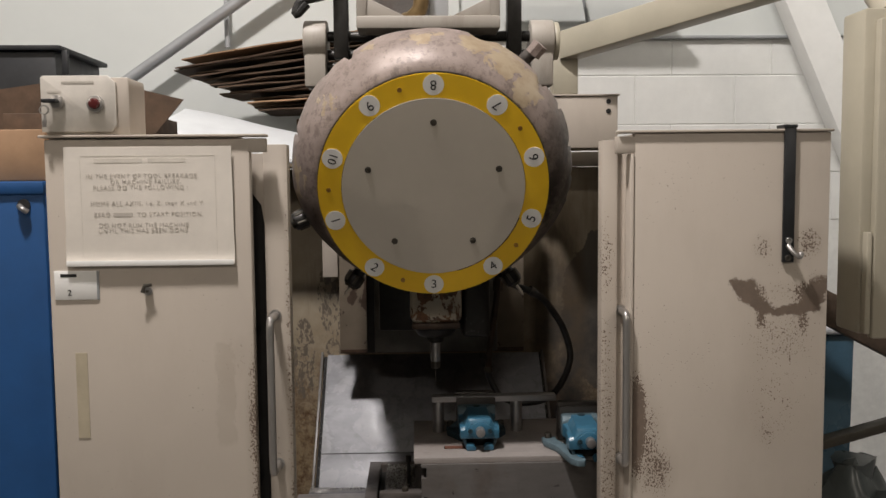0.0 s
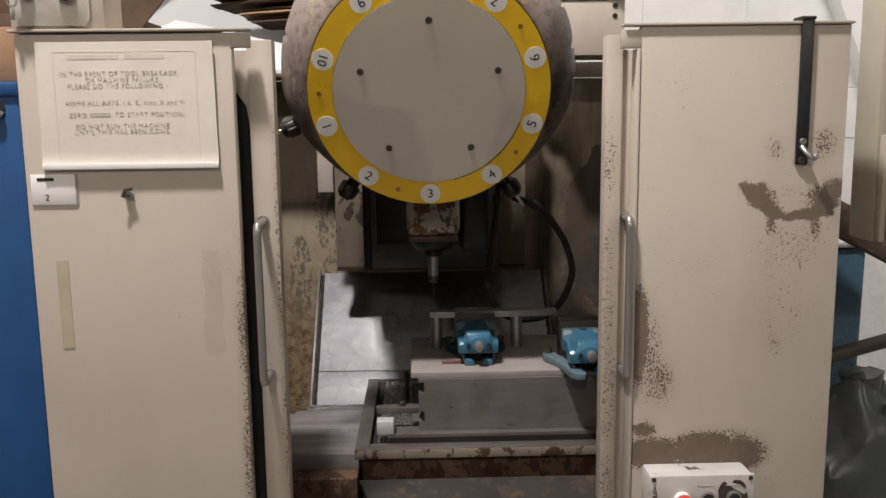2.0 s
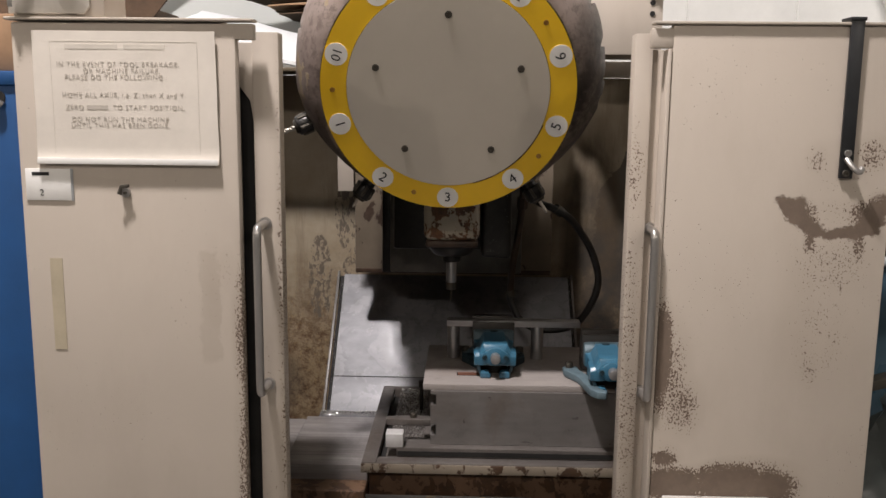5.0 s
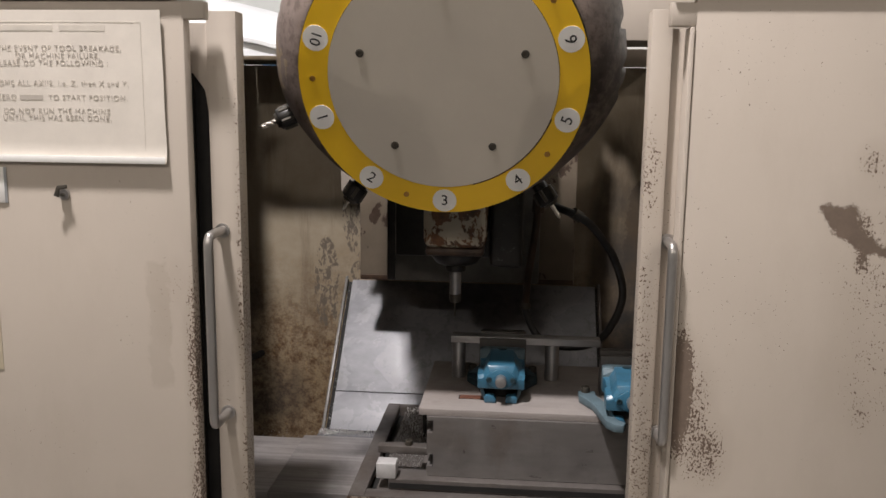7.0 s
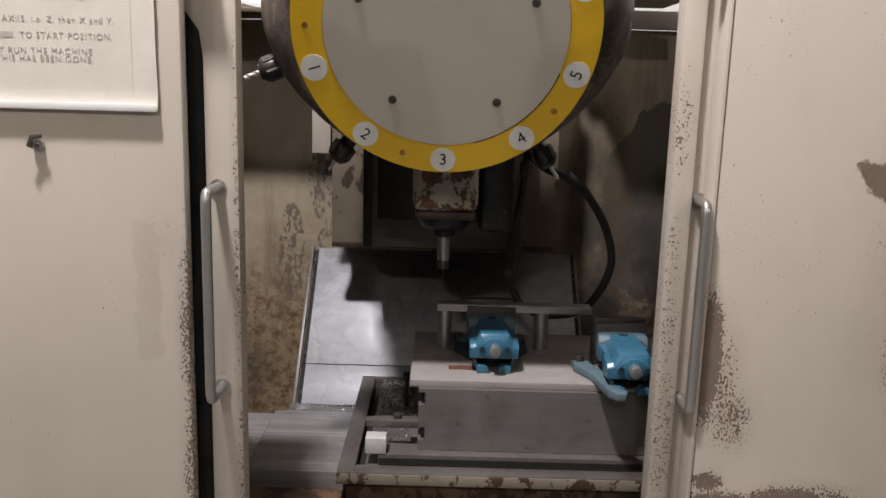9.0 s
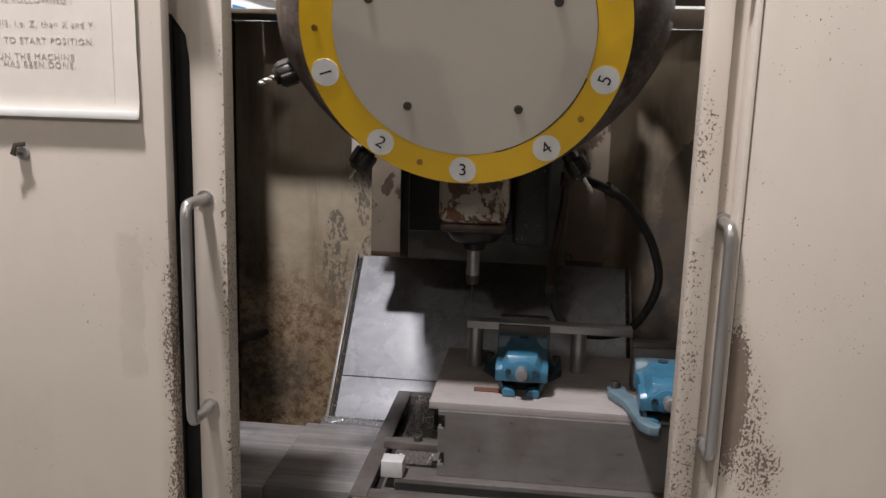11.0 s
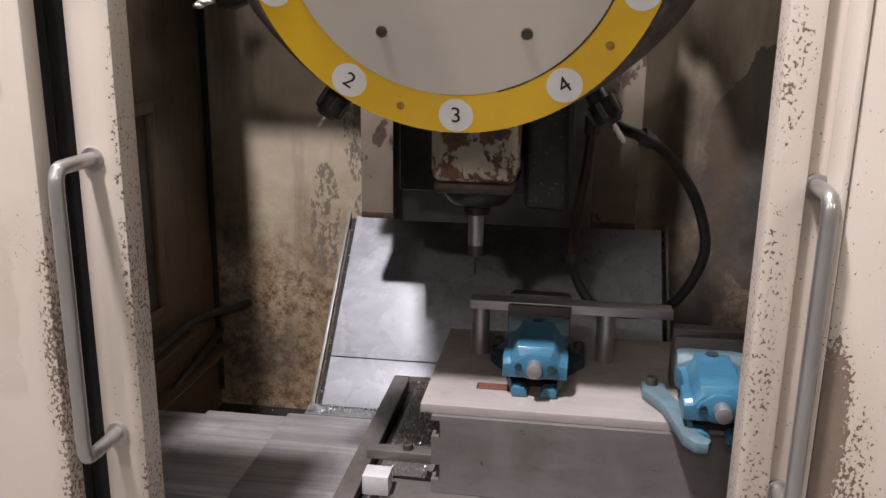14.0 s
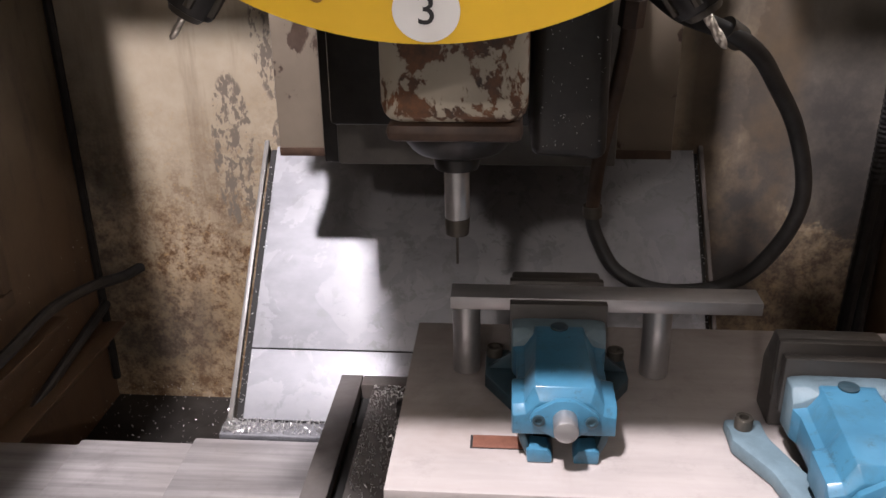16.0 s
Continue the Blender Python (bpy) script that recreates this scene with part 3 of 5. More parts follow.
def handle(name, x, z1, z0, y, parent, off):
    pts = [(x, y, z1), (x, y - off + 0.014, z1), (x, y - off + 0.003, z1 - 0.005), (x, y - off, z1 - 0.02), (x, y - off, z1 - 0.06), (x, y - off, (z0 + z1) / 2), (x, y - off, z0 + 0.06), (x, y - off, z0 + 0.02), (x, y - off + 0.003, z0 + 0.005), (x, y - off + 0.014, z0), (x, y, z0)]
    h = part(name, tube(pts, 0.0072, 14), "chrome", parent, "round polished steel handle")
    for z in (z0, z1):
        part("washer", C((x, y, z), (x, y - 0.003, z), 0.0115), "chrome", parent)
    return h


left_guard()
left_slider()


def right_guard():
    g = thing("machine_guard", (0.6, 1.66, 0), "cream enamelled front guard cabinet with large worn patches", "machine guard")
    bm = B(0.418, 0.799, FRONT, FRONT + 0.02, 0.02, 1.642, 0.003)
    B(0.384, 0.430, FRONT + 0.0005, FRONT + 0.019, 1.604, 1.636, 0.002, 2, bm)
    part("front_panel", bm, "right_door", g)
    part("side_panel", B(0.78, 0.798, FRONT + 0.02, 2.3, 0.02, 1.636, 0.003), "cream", g)
    part("top_lip", roughen(B(0.386, 0.802, FRONT - 0.006, FRONT + 0.02, 1.6425, 1.6475, 0.0015), 0.0012, 9), "cream", g, "bent, worn sheet lip")
    part("top_sheet", B(0.425, 0.797, FRONT + 0.021, FRONT + 0.28, 1.637, 1.642), "cream", g)
    return g


def right_slider():
    g = thing("sliding_door", (0.38, 1.66, 0.7), "cream sliding door edge, chipped, with a tubular handle", "machine door")
    bm = prism([(0.364, FRONT + 0.072), (0.364, FRONT + 0.034), (0.394, FRONT + 0.034), (0.394, FRONT + 0.040), (0.370, FRONT + 0.040), (0.370, FRONT + 0.072)], "z", 0.72, 1.63, 0.0015)
    part("door_edge", bm, "flange_right", g)
    part("channel", B(0.395, 0.420, FRONT + 0.043, FRONT + 0.049, 0.72, 1.604, 0.001), "flange_right", g)
    part("door_sheet", B(0.388, 0.77, FRONT + 0.055, FRONT + 0.065, 0.72, 1.6), "side_sheet", g, "stained inner face of the door")
    part("channel_lip", B(0.4115, 0.4175, FRONT - 0.002, FRONT + 0.042, 0.72, 1.603, 0.0015), "flange_right", g)
    handle("door_handle", 0.4035, 1.296, 0.997, FRONT + 0.042, g, 0.05)
    return g


right_guard()
right_slider()

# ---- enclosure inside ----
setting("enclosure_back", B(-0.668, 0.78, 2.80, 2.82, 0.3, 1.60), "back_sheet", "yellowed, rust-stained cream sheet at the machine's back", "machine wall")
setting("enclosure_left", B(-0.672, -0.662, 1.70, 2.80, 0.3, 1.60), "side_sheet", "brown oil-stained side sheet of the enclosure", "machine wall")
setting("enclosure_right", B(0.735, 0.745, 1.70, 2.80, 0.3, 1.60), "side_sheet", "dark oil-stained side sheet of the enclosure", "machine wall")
# Unseen strip, added to keep the ceiling lamp off the enclosure's side.
setting("side_lamp_blocker", B(-0.671, -0.575, 1.70, 2.80, 1.601, 1.612, 0.002), "side_sheet", "unseen narrow roof strip added to block the ceiling lamp", "machine wall")
# Rear strip inferred from the shadow edge on the back sheet.
setting("enclosure_rear_roof", B(-0.574, -0.240, 2.545, 2.80, 1.601, 1.612, 0.002), "side_sheet", "stained roof sheet over the enclosure's back", "machine wall")
setting("enclosure_floor", B(-0.66, 0.735, 1.64, 2.80, 0.41, 0.475), "oily", "dark oily machine bed", "machine bed")
part("angle_trim", tube([(-0.655, 2.79, 0.52), (-0.657, 2.792, 1.0), (-0.655, 2.79, 1.6)], 0.008, 8), "oily", bpy.data.objects["enclosure_left"], "dark sealed corner seam")


def side_window():
    g = thing("side_hatch", (-0.655, 2.35, 0.85), "dark grimy hatch in a rusty frame", "hatch")
    part("pane", B(-0.660, -0.654, 2.10, 2.49, 0.83, 1.25), "hatch", g)
    for name, box in (("frame_bar", (2.08, 2.52, 1.245, 1.27)), ("frame_bar", (2.08, 2.52, 0.815, 0.84)), ("frame_bar", (2.495, 2.52, 0.84, 1.245))):
        part(name, roughen(B(-0.660, -0.645, box[0], box[1], box[2], box[3], 0.003), 0.001, 30), "side_sheet", g)
    return g


side_window()

# inclined chip guard sheet
guard = thing("chip_guard", (0.03, 2.6, 0.64), "bright scuffed stainless chip guard sheet, sloping", "chip guard")
SL = math.atan2(0.335, 0.325)


def slope(u0, u1, s0, s1, lift, thick, bevel=0.001):
    """A strip on the slope: across u, up s, lifted off by lift."""
    bm = B(u0, u1, 0, thick, s0, s1, bevel)
    tilt = math.pi / 2 - SL
    bm.transform(Matrix.Translation((0, 2.475, 0.650)) @ Matrix.Rotation(-tilt, 4, "X") @ Matrix.Translation((0, -lift, 0)))
    return bm


part("upper_sheet", slope(-0.298, 0.404, 0.112, 0.47, 0.0, 0.003), "stainless", guard)
part("lower_sheet", slope(-0.298, 0.404, 0.0, 0.110, 0.0, 0.003), "stainless", guard)
part("side_rim", slope(-0.319, -0.311, -0.01, 0.475, 0.008, 0.010), "grey_cast", guard)
part("side_rim", slope(0.412, 0.419, -0.01, 0.475, 0.006, 0.008), "tray", guard)
part("backing", slope(-0.309, 0.411, -0.01, 0.475, -0.004, 0.004), "void", guard)
part("lower_rim", B(-0.325, 0.42, 2.440, 2.476, 0.636, 0.646, 0.002), "stainless", guard)

# ---- column, spindle head ----
col = thing("machine_column", (0.04, 2.7, 0.3), "stained cream column of the milling machine", "machine column")
part("casting", B(-0.225, 0.32, 2.62, 2.79, 1.06, 1.78, 0.012), "column", col)
part("front_plate", B(-0.238, 0.330, 2.600, 2.618, 1.030, 1.62, 0.003), "column", col, "stained plate with a rusty lower edge")
part("lower_edge", roughen(B(-0.237, 0.329, 2.5965, 2.5995, 1.030, 1.043, 0.001), 0.001, 40), "dark_rust", col, "rusty lower edge")
part("upper_plate", B(-0.286, -0.240, 2.588, 2.599, 1.268, 1.60, 0.002), "cream", col, "chipped cream cover strip")
part("rail", B(-0.15, -0.12, 2.50, 2.598, 1.05, 1.6, 0.004), "oily", col)
part("rail", B(0.20, 0.23, 2.50, 2.598, 1.05, 1.6, 0.004), "oily", col)
part("cross_plate", B(-0.125, 0.235, 2.47, 2.498, 1.057, 1.30, 0.004), "grey_cast", col)

head = thing("spindle_head", (0.048, 2.3, 1.14), "flaking rusty cream spindle head with a collet chuck", "spindle")
part("nose", B(-0.018, 0.114, 2.14, 2.34, 1.195, 1.40, 0.018, 3), "nose", head)
part("collar", B(-0.014, 0.110, 2.145, 2.33, 1.178, 1.196, 0.008), "dark_rust", head)
part("nose_ring", C((0.048, 2.225, 1.150), (0.048, 2.225, 1.178), 0.044, 0.064, 40, 0.006), "oily", head)
part("spindle_face", C((0.047, 2.21, 1.136), (0.047, 2.21, 1.150), 0.0215, 0.024, 32, 0.002), "oily", head)
part("slide", B(-0.105, 0.195, 2.34, 2.465, 1.143, 1.45, 0.006), "oily", head, "black greasy slide behind the nose")
part("motor_block", roughen(B(0.120, 0.192, 2.22, 2.338, 1.142, 1.36, 0.010, 3), 0.004, 25), "oily", head)
part("chuck", C((0.047, 2.21, 1.084), (0.047, 2.21, 1.137), 0.0125, None, 28, 0.001), "ground_bar", head)
part("collet_nut", C((0.047, 2.21, 1.066), (0.047, 2.21, 1.084), 0.0118, 0.0128, 24, 0.001), "bolt", head)
part("drill_bit", C((0.047, 2.21, 1.033), (0.047, 2.21, 1.067), 0.0014, None, 8), "bolt", head)

# ---- turret ----
CX, CZ, FACE = 0.0405, 1.5377, 1.9164
TURN_BACK = Matrix.Translation((CX, FACE, CZ)) @ Matrix.Rotation(radians(18), 4, "X") @ Matrix.Translation((-CX, -FACE, -CZ))
def tpart(name, bm, material, parent, label=""):
    """A part drawn upright about the turret's centre and leant back with it."""
    bm.transform(TURN_BACK)
    return part(name, bm, material, parent, label)


turret = thing("tool_turret", (CX, 2.1, 1.25), "ten-station tool turret with a yellow number ring", "tool turret")
tpart("face_plate", ring_y(CX, CZ, FACE - 0.003, FACE + 0.02, 0.0001, 0.2058, 96), "face", turret, "plain beige round face plate")
plate_ring = tpart("number_ring", ring_y(CX, CZ, FACE, FACE + 0.02, 0.2068, 0.2598, 128), "yellow", turret, "yellow ring with white number discs")
tpart("rim", ring_y(CX, CZ, FACE + 0.004, FACE + 0.05, 0.20, 0.2612, 128), "oily", turret, "dark oily rim")
for k in range(1, 11):
    a = radians(-90 + (k - 3) * 36)
    px, pz = CX + 0.235 * math.cos(a), CZ + 0.235 * math.sin(a)
    disc = tpart("number_disc", C((px, FACE - 0.0012, pz), (px, FACE + 0.002, pz), 0.0228, None, 40), "white", turret)
    tpart("numeral", words(str(k), 0.030 if k < 10 else 0.027, Matrix.Translation((px, FACE - 0.0018, pz)) @ Matrix.Rotation(-(a + math.pi / 2), 4, "Y"), 0.0003), "ink", turret)
for k in range(5):
    a = radians(36 + 72 * k)
    socket_screw("ring_screw", (CX + 0.235 * math.cos(a), FACE, CZ + 0.235 * math.sin(a)), 0.0052, 0.0018, turret, "brass", "t")
    a = radians(90 + 72 * k)
    socket_screw("face_screw", (CX + 0.153 * math.cos(a), FACE - 0.003, CZ + 0.153 * math.sin(a)), 0.0072, 0.0024, turret, "bolt", "t")


def dome():
    """The bell-shaped shroud behind the ring, with a battered rear rim."""
    bm = bmesh.new()
    prof = [(0.262, 0.012), (0.272, 0.014), (0.288, 0.028), (0.305, 0.050), (0.319, 0.075), (0.329, 0.105), (0.335, 0.140), (0.326, 0.142), (0.31, 0.10), (0.256, 0.03)]
    seg, a0, a1 = 220, -70, 250
    rows = []
    for i in range(seg + 1):
        d = a0 + (a1 - a0) * i / seg
        a = radians(d)
        fade = min(1.0, max(0.0, (d - a0) / 60), max(0.0, (a1 - d) / 60))
        fade = 0.15 + 0.85 * fade
        round_trip = Vector((math.cos(a), math.sin(a), 0.6))
        dent = 0.008 * noise.noise(round_trip * 4) + 0.030 * max(0, noise.noise(round_trip * 6) - 0.25) + 0.014 * (noise.noise(round_trip * 11) > 0.42)
        row = []
        for j, (r, y) in enumerate(prof):
            rim_part = 5 <= j <= 7
            rr = 0.262 + (r - 0.262) * fade - dent * (0.6 if rim_part else 0.04)
            row.append(bm.verts.new((CX + rr * math.cos(a), FACE + y - (dent * 1.5 if rim_part else 0), CZ + rr * math.sin(a))))
        rows.append(row)
    for p, q in zip(rows, rows[1:]):
        for k in range(len(prof) - 1):
            bm.faces.new((p[k], p[k + 1], q[k + 1], q[k]))
    return bm


tpart("rust_line", ring_y(CX, CZ, FACE - 0.0012, FACE + 0.001, 0.2059, 0.2085, 60, None, -75, -20), "rusted", turret, "thin rust line along the ring")
tpart("shroud", dome(), "dome", turret, "battered bare metal shroud with peeling paint")
# Rear end widened, out of sight, to shade the column plate.
tpart("hub", C((CX, FACE + 0.03, CZ), (CX, FACE + 0.40, CZ), 0.245, 0.300, 64), "oily", turret)


def tool_holder(deg, base, length, drill, shank, r=0.021):
    """A collet nut with its cutter, leaning forward off the rim."""
    a = radians(deg)
    out = TURN_BACK.to_3x3() @ Vector((math.cos(a), 0, math.sin(a)))
    axis = TURN_BACK.to_3x3() @ Vector((0, 1, 0))
    d = (out * 0.951 - axis * 0.309).normalized()
    o = TURN_BACK @ Vector((CX, FACE, CZ)) + out * 0.268 + axis * base
    g = thing("tool_holder", o + d * 0.05, "black collet holder with a twist drill, in the turret's rim", "tool holder", "tool holders of the turret")
    part("shank", C(o - d * 0.01, o + d * 0.052, r * 0.72, None, 24), shank, g)
    part("nut", C(o + d * 0.05, o + d * 0.082, r, None, 32, 0.002), "oily", g)
    u = axis
    v = d.cross(u).normalized()
    u = v.cross(d)
    for k in range(6):
        c = o + (u * math.cos(k * math.pi / 3) + v * math.sin(k * math.pi / 3)) * r
        part("nut_rib", C(c + d * 0.051, c + d * 0.076, 0.0038, None, 8), "bolt", g)
    part("nut_lip", C(o + d * 0.082, o + d * 0.088, r * 0.8, r * 0.65, 24), "bolt", g)
    part("cutter", twist(o + d * 0.08, o + d * (0.09 + length), drill), "drill", g, "bright fluted cutter")
    return g


def twist(a, b, r):
    """A fluted bar."""
    own = bmesh.new()
    n, seg = 26, 12
    axis = Vector(b) - Vector(a)
    q = axis.to_track_quat("Z", "Y").to_matrix()
    rows = []
    for i in range(n + 1):
        t = i / n
        rr = r * (1 if t < 0.9 else max(0.05, (1 - t) * 10))
        row = []
        for k in range(seg):
            th = 2 * math.pi * k / seg
            f = 1 - 0.45 * max(0, math.cos(2 * (th - t * 9)))**2
            row.append(own.verts.new(Vector(a) + axis * t + q @ Vector((rr * f * math.cos(th), rr * f * math.sin(th), 0))))
        rows.append(row)
    for p, s in zip(rows, rows[1:]):
        for k in range(seg):
            own.faces.new((p[k], p[(k + 1) % seg], s[(k + 1) % seg], s[k]))
    own.faces.new(rows[0])
    own.faces.new(rows[-1])
    return own


tool_holder(-162, 0.105, 0.032, 0.0052, "chrome")
tool_holder(-126, 0.125, 0.022, 0.0032, "oily")
tool_holder(-54, 0.125, 0.030, 0.0040, "oily")

# ---- table, trays and way covers ----
block = thing("tooling_block", (0.25, 2.2, 0.745), "oily grey steel tooling block with ground top plate on the table", "tooling block")
part("slab", prism([(0.006, 0.739), (0.560, 0.739), (0.560, 0.8655), (0.006, 0.8655), (0.006, 0.858), (0.018, 0.858), (0.018, 0.832), (0.006, 0.832), (0.006, 0.786), (0.018, 0.786), (0.018, 0.760), (0.006, 0.760)], "y", 2.029, 2.345), "slab", block, "", False)
part("top_plate", B(-0.012, 0.575, 2.0375, 2.368, 0.866, 0.880, 0.0008), "plate", block, "ground steel top plate")
for z in (0.832, 0.760):
    part("slot", B(0.0182, 0.0192, 2.0285, 2.344, z, z + 0.026), "void", block, "black slot in the end face")
table = thing("machine_table", (0.2, 2.2, 0.5), "greasy steel machine table with a rusty saddle edge", "machine table")
part("tray_floor", B(-0.095, 0.66, 1.993, 2.467, 0.68, 0.7145, 0.001), "tray", table)
part("tray_rim", B(-0.145, -0.112, 1.958, 2.495, 0.703, 0.722, 0.002), "tray", table)
part("tray_rim", B(-0.112, 0.66, 1.958, 1.992, 0.703, 0.722, 0.002), "tray", table)
part("tray_rim", B(-0.112, 0.66, 2.468, 2.495, 0.66, 0.722, 0.003), "tray", table)
# Black floor laid in the tray's gap as its shade.
part("tray_gap", B(-0.112, -0.0952, 1.992, 2.467, 0.6977, 0.6990), "void", table)
part("table_rail", B(-0.070, 0.66, 2.006, 2.070, 0.716, 0.738, 0.001), "tray", table, "ground edge of the table")
part("table_top", B(-0.010, 0.66, 2.071, 2.40, 0.716, 0.738, 0.001), "tray", table)
# The slot is a black strip on the rail, its shade in the colour.
part("rail_slot", B(-0.068, 0.66, 2.0045, 2.010, 0.719, 0.730), "void", table)
part("saddle_edge", B(-0.142, 0.66, 1.962, 1.984, 0.699, 0.7028, 0.001), "saddle", table)
part("lip_front", B(-0.146, 0.66, 1.9555, 1.9578, 0.698, 0.7195, 0.0008), "saddle", table, "dirty cream lip of the tray")
part("saddle_recess", B(-0.13, 0.66, 1.985, 2.40, 0.58, 0.6975), "rusted", table)
part("saddle", B(-0.125, 0.66, 1.975, 2.40, 0.525, 0.579, 0.004), "tray", table)

ways = thing("way_cover", (-0.38, 2.2, 0.5), "scraped steel telescopic way cover", "way cover")
part("cover_section", B(-0.350, -0.147, 2.092, 2.415, 0.60, 0.657, 0.003), "cover", ways)
part("cover_section", B(-0.52, -0.352, 2.096, 2.41, 0.60, 0.651, 0.003), "cover", ways)
part("way_bed", B(-0.655, -0.147, 2.125, 2.40, 0.4755, 0.599, 0.003), "oily", ways, "dark oily slideway")
part("bed_rail", roughen(B(-0.655, -0.147, 2.03, 2.118, 0.4755, 0.618, 0.004), 0.001, 20), "rusted", ways, "rusty cream rail in front of the slideway")
part("cover_section", B(-0.655, -0.522, 2.10, 2.405, 0.60, 0.645, 0.003), "cover", ways)

sill = thing("machine_plinth", (0.05, 1.7, 0), "grey rusty machine base under the door opening", "machine plinth")
part("sill", B(-0.309, 0.417, FRONT + 0.004, FRONT + 0.05, 0.67, 0.708, 0.004), "sill", sill)
part("front_plate", B(-0.309, 0.417, FRONT + 0.01, FRONT + 0.04, 0.02, 0.67), "cream", sill)
ap = bmesh.new()
rows_ap = [[ap.verts.new(c) for c in ((-0.045, 1.675, z0), (0.70, 1.675, z0), (0.70, 1.945, z1), (-0.135, 1.945, z1))] for z0, z1 in ((0.585, 0.640), (0.597, 0.652))]
ap.faces.new(rows_ap[0][::-1]), ap.faces.new(rows_ap[1])
for k in range(4):
    ap.faces.new((rows_ap[0][k], rows_ap[0][(k + 1) % 4], rows_ap[1][(k + 1) % 4], rows_ap[1][k]))
part("apron", ap, "apron", sill, "sloping rusty apron")


def clamp(y, z):
    g = thing("strap_clamp", (-0.04, y, z - 0.02), "steel strap clamp with a cap screw, gripping the block", "clamp", "clamps on the table")
    part("strap", prism([(-0.098, y - 0.012), (0.006, y - 0.014), (0.006, y + 0.014), (-0.06, y + 0.014), (-0.098, y + 0.006)], "z", z, z + 0.016, 0.0015), "tray", g)
    socket_screw("cap_screw", (-0.035, y, z + 0.016), 0.008, 0.010, g)
    part("packing_block", B(-0.095, -0.055, y - 0.055, y - 0.02, 0.7385, 0.770, 0.001), "bright_block", g, "bright packing block")
    return g


clamp(2.06, 0.775)
stud = thing("clamp_bolt", (-0.028, 2.30, 0.7145), "black hexagon clamp bolt standing in the tray", "bolt")
part("stud", C((-0.028, 2.30, 0.714), (-0.028, 2.30, 0.785), 0.005, None, 12), "oily", stud)
part("head", C((-0.028, 2.30, 0.785), (-0.028, 2.30, 0.802), 0.0085, None, 6), "oily", stud)


# ---- vices ----
def loft(sections):
    """Skin over cross sections (y, points) of one point count."""
    own = bmesh.new()
    rows = [[own.verts.new((x, y, z)) for x, z in pts] for y, pts in sections]
    for a, b in zip(rows, rows[1:]):
        for k in range(len(a)):
            own.faces.new((a[k], a[(k + 1) % len(a)], b[(k + 1) % len(a)], b[k]))
    own.faces.new(rows[0][::-1])
    own.faces.new(rows[-1])
    bmesh.ops.recalc_face_normals(own, faces=own.faces)
    bmesh.ops.bevel(own, geom=own.edges[:], offset=0.0010, segments=2, profile=0.5, affect="EDGES")
    return own


def jaw_section(w, zs, m, r, zt, zb=0.030):
    """Half width and height of the shoulder, foot of the ridge, half width and height of the ridge."""
    return [(-w, zb), (-w, zs), (-m, zs + 0.002), (-r, zt), (r, zt), (m, zs + 0.002), (w, zs), (w, zb)]


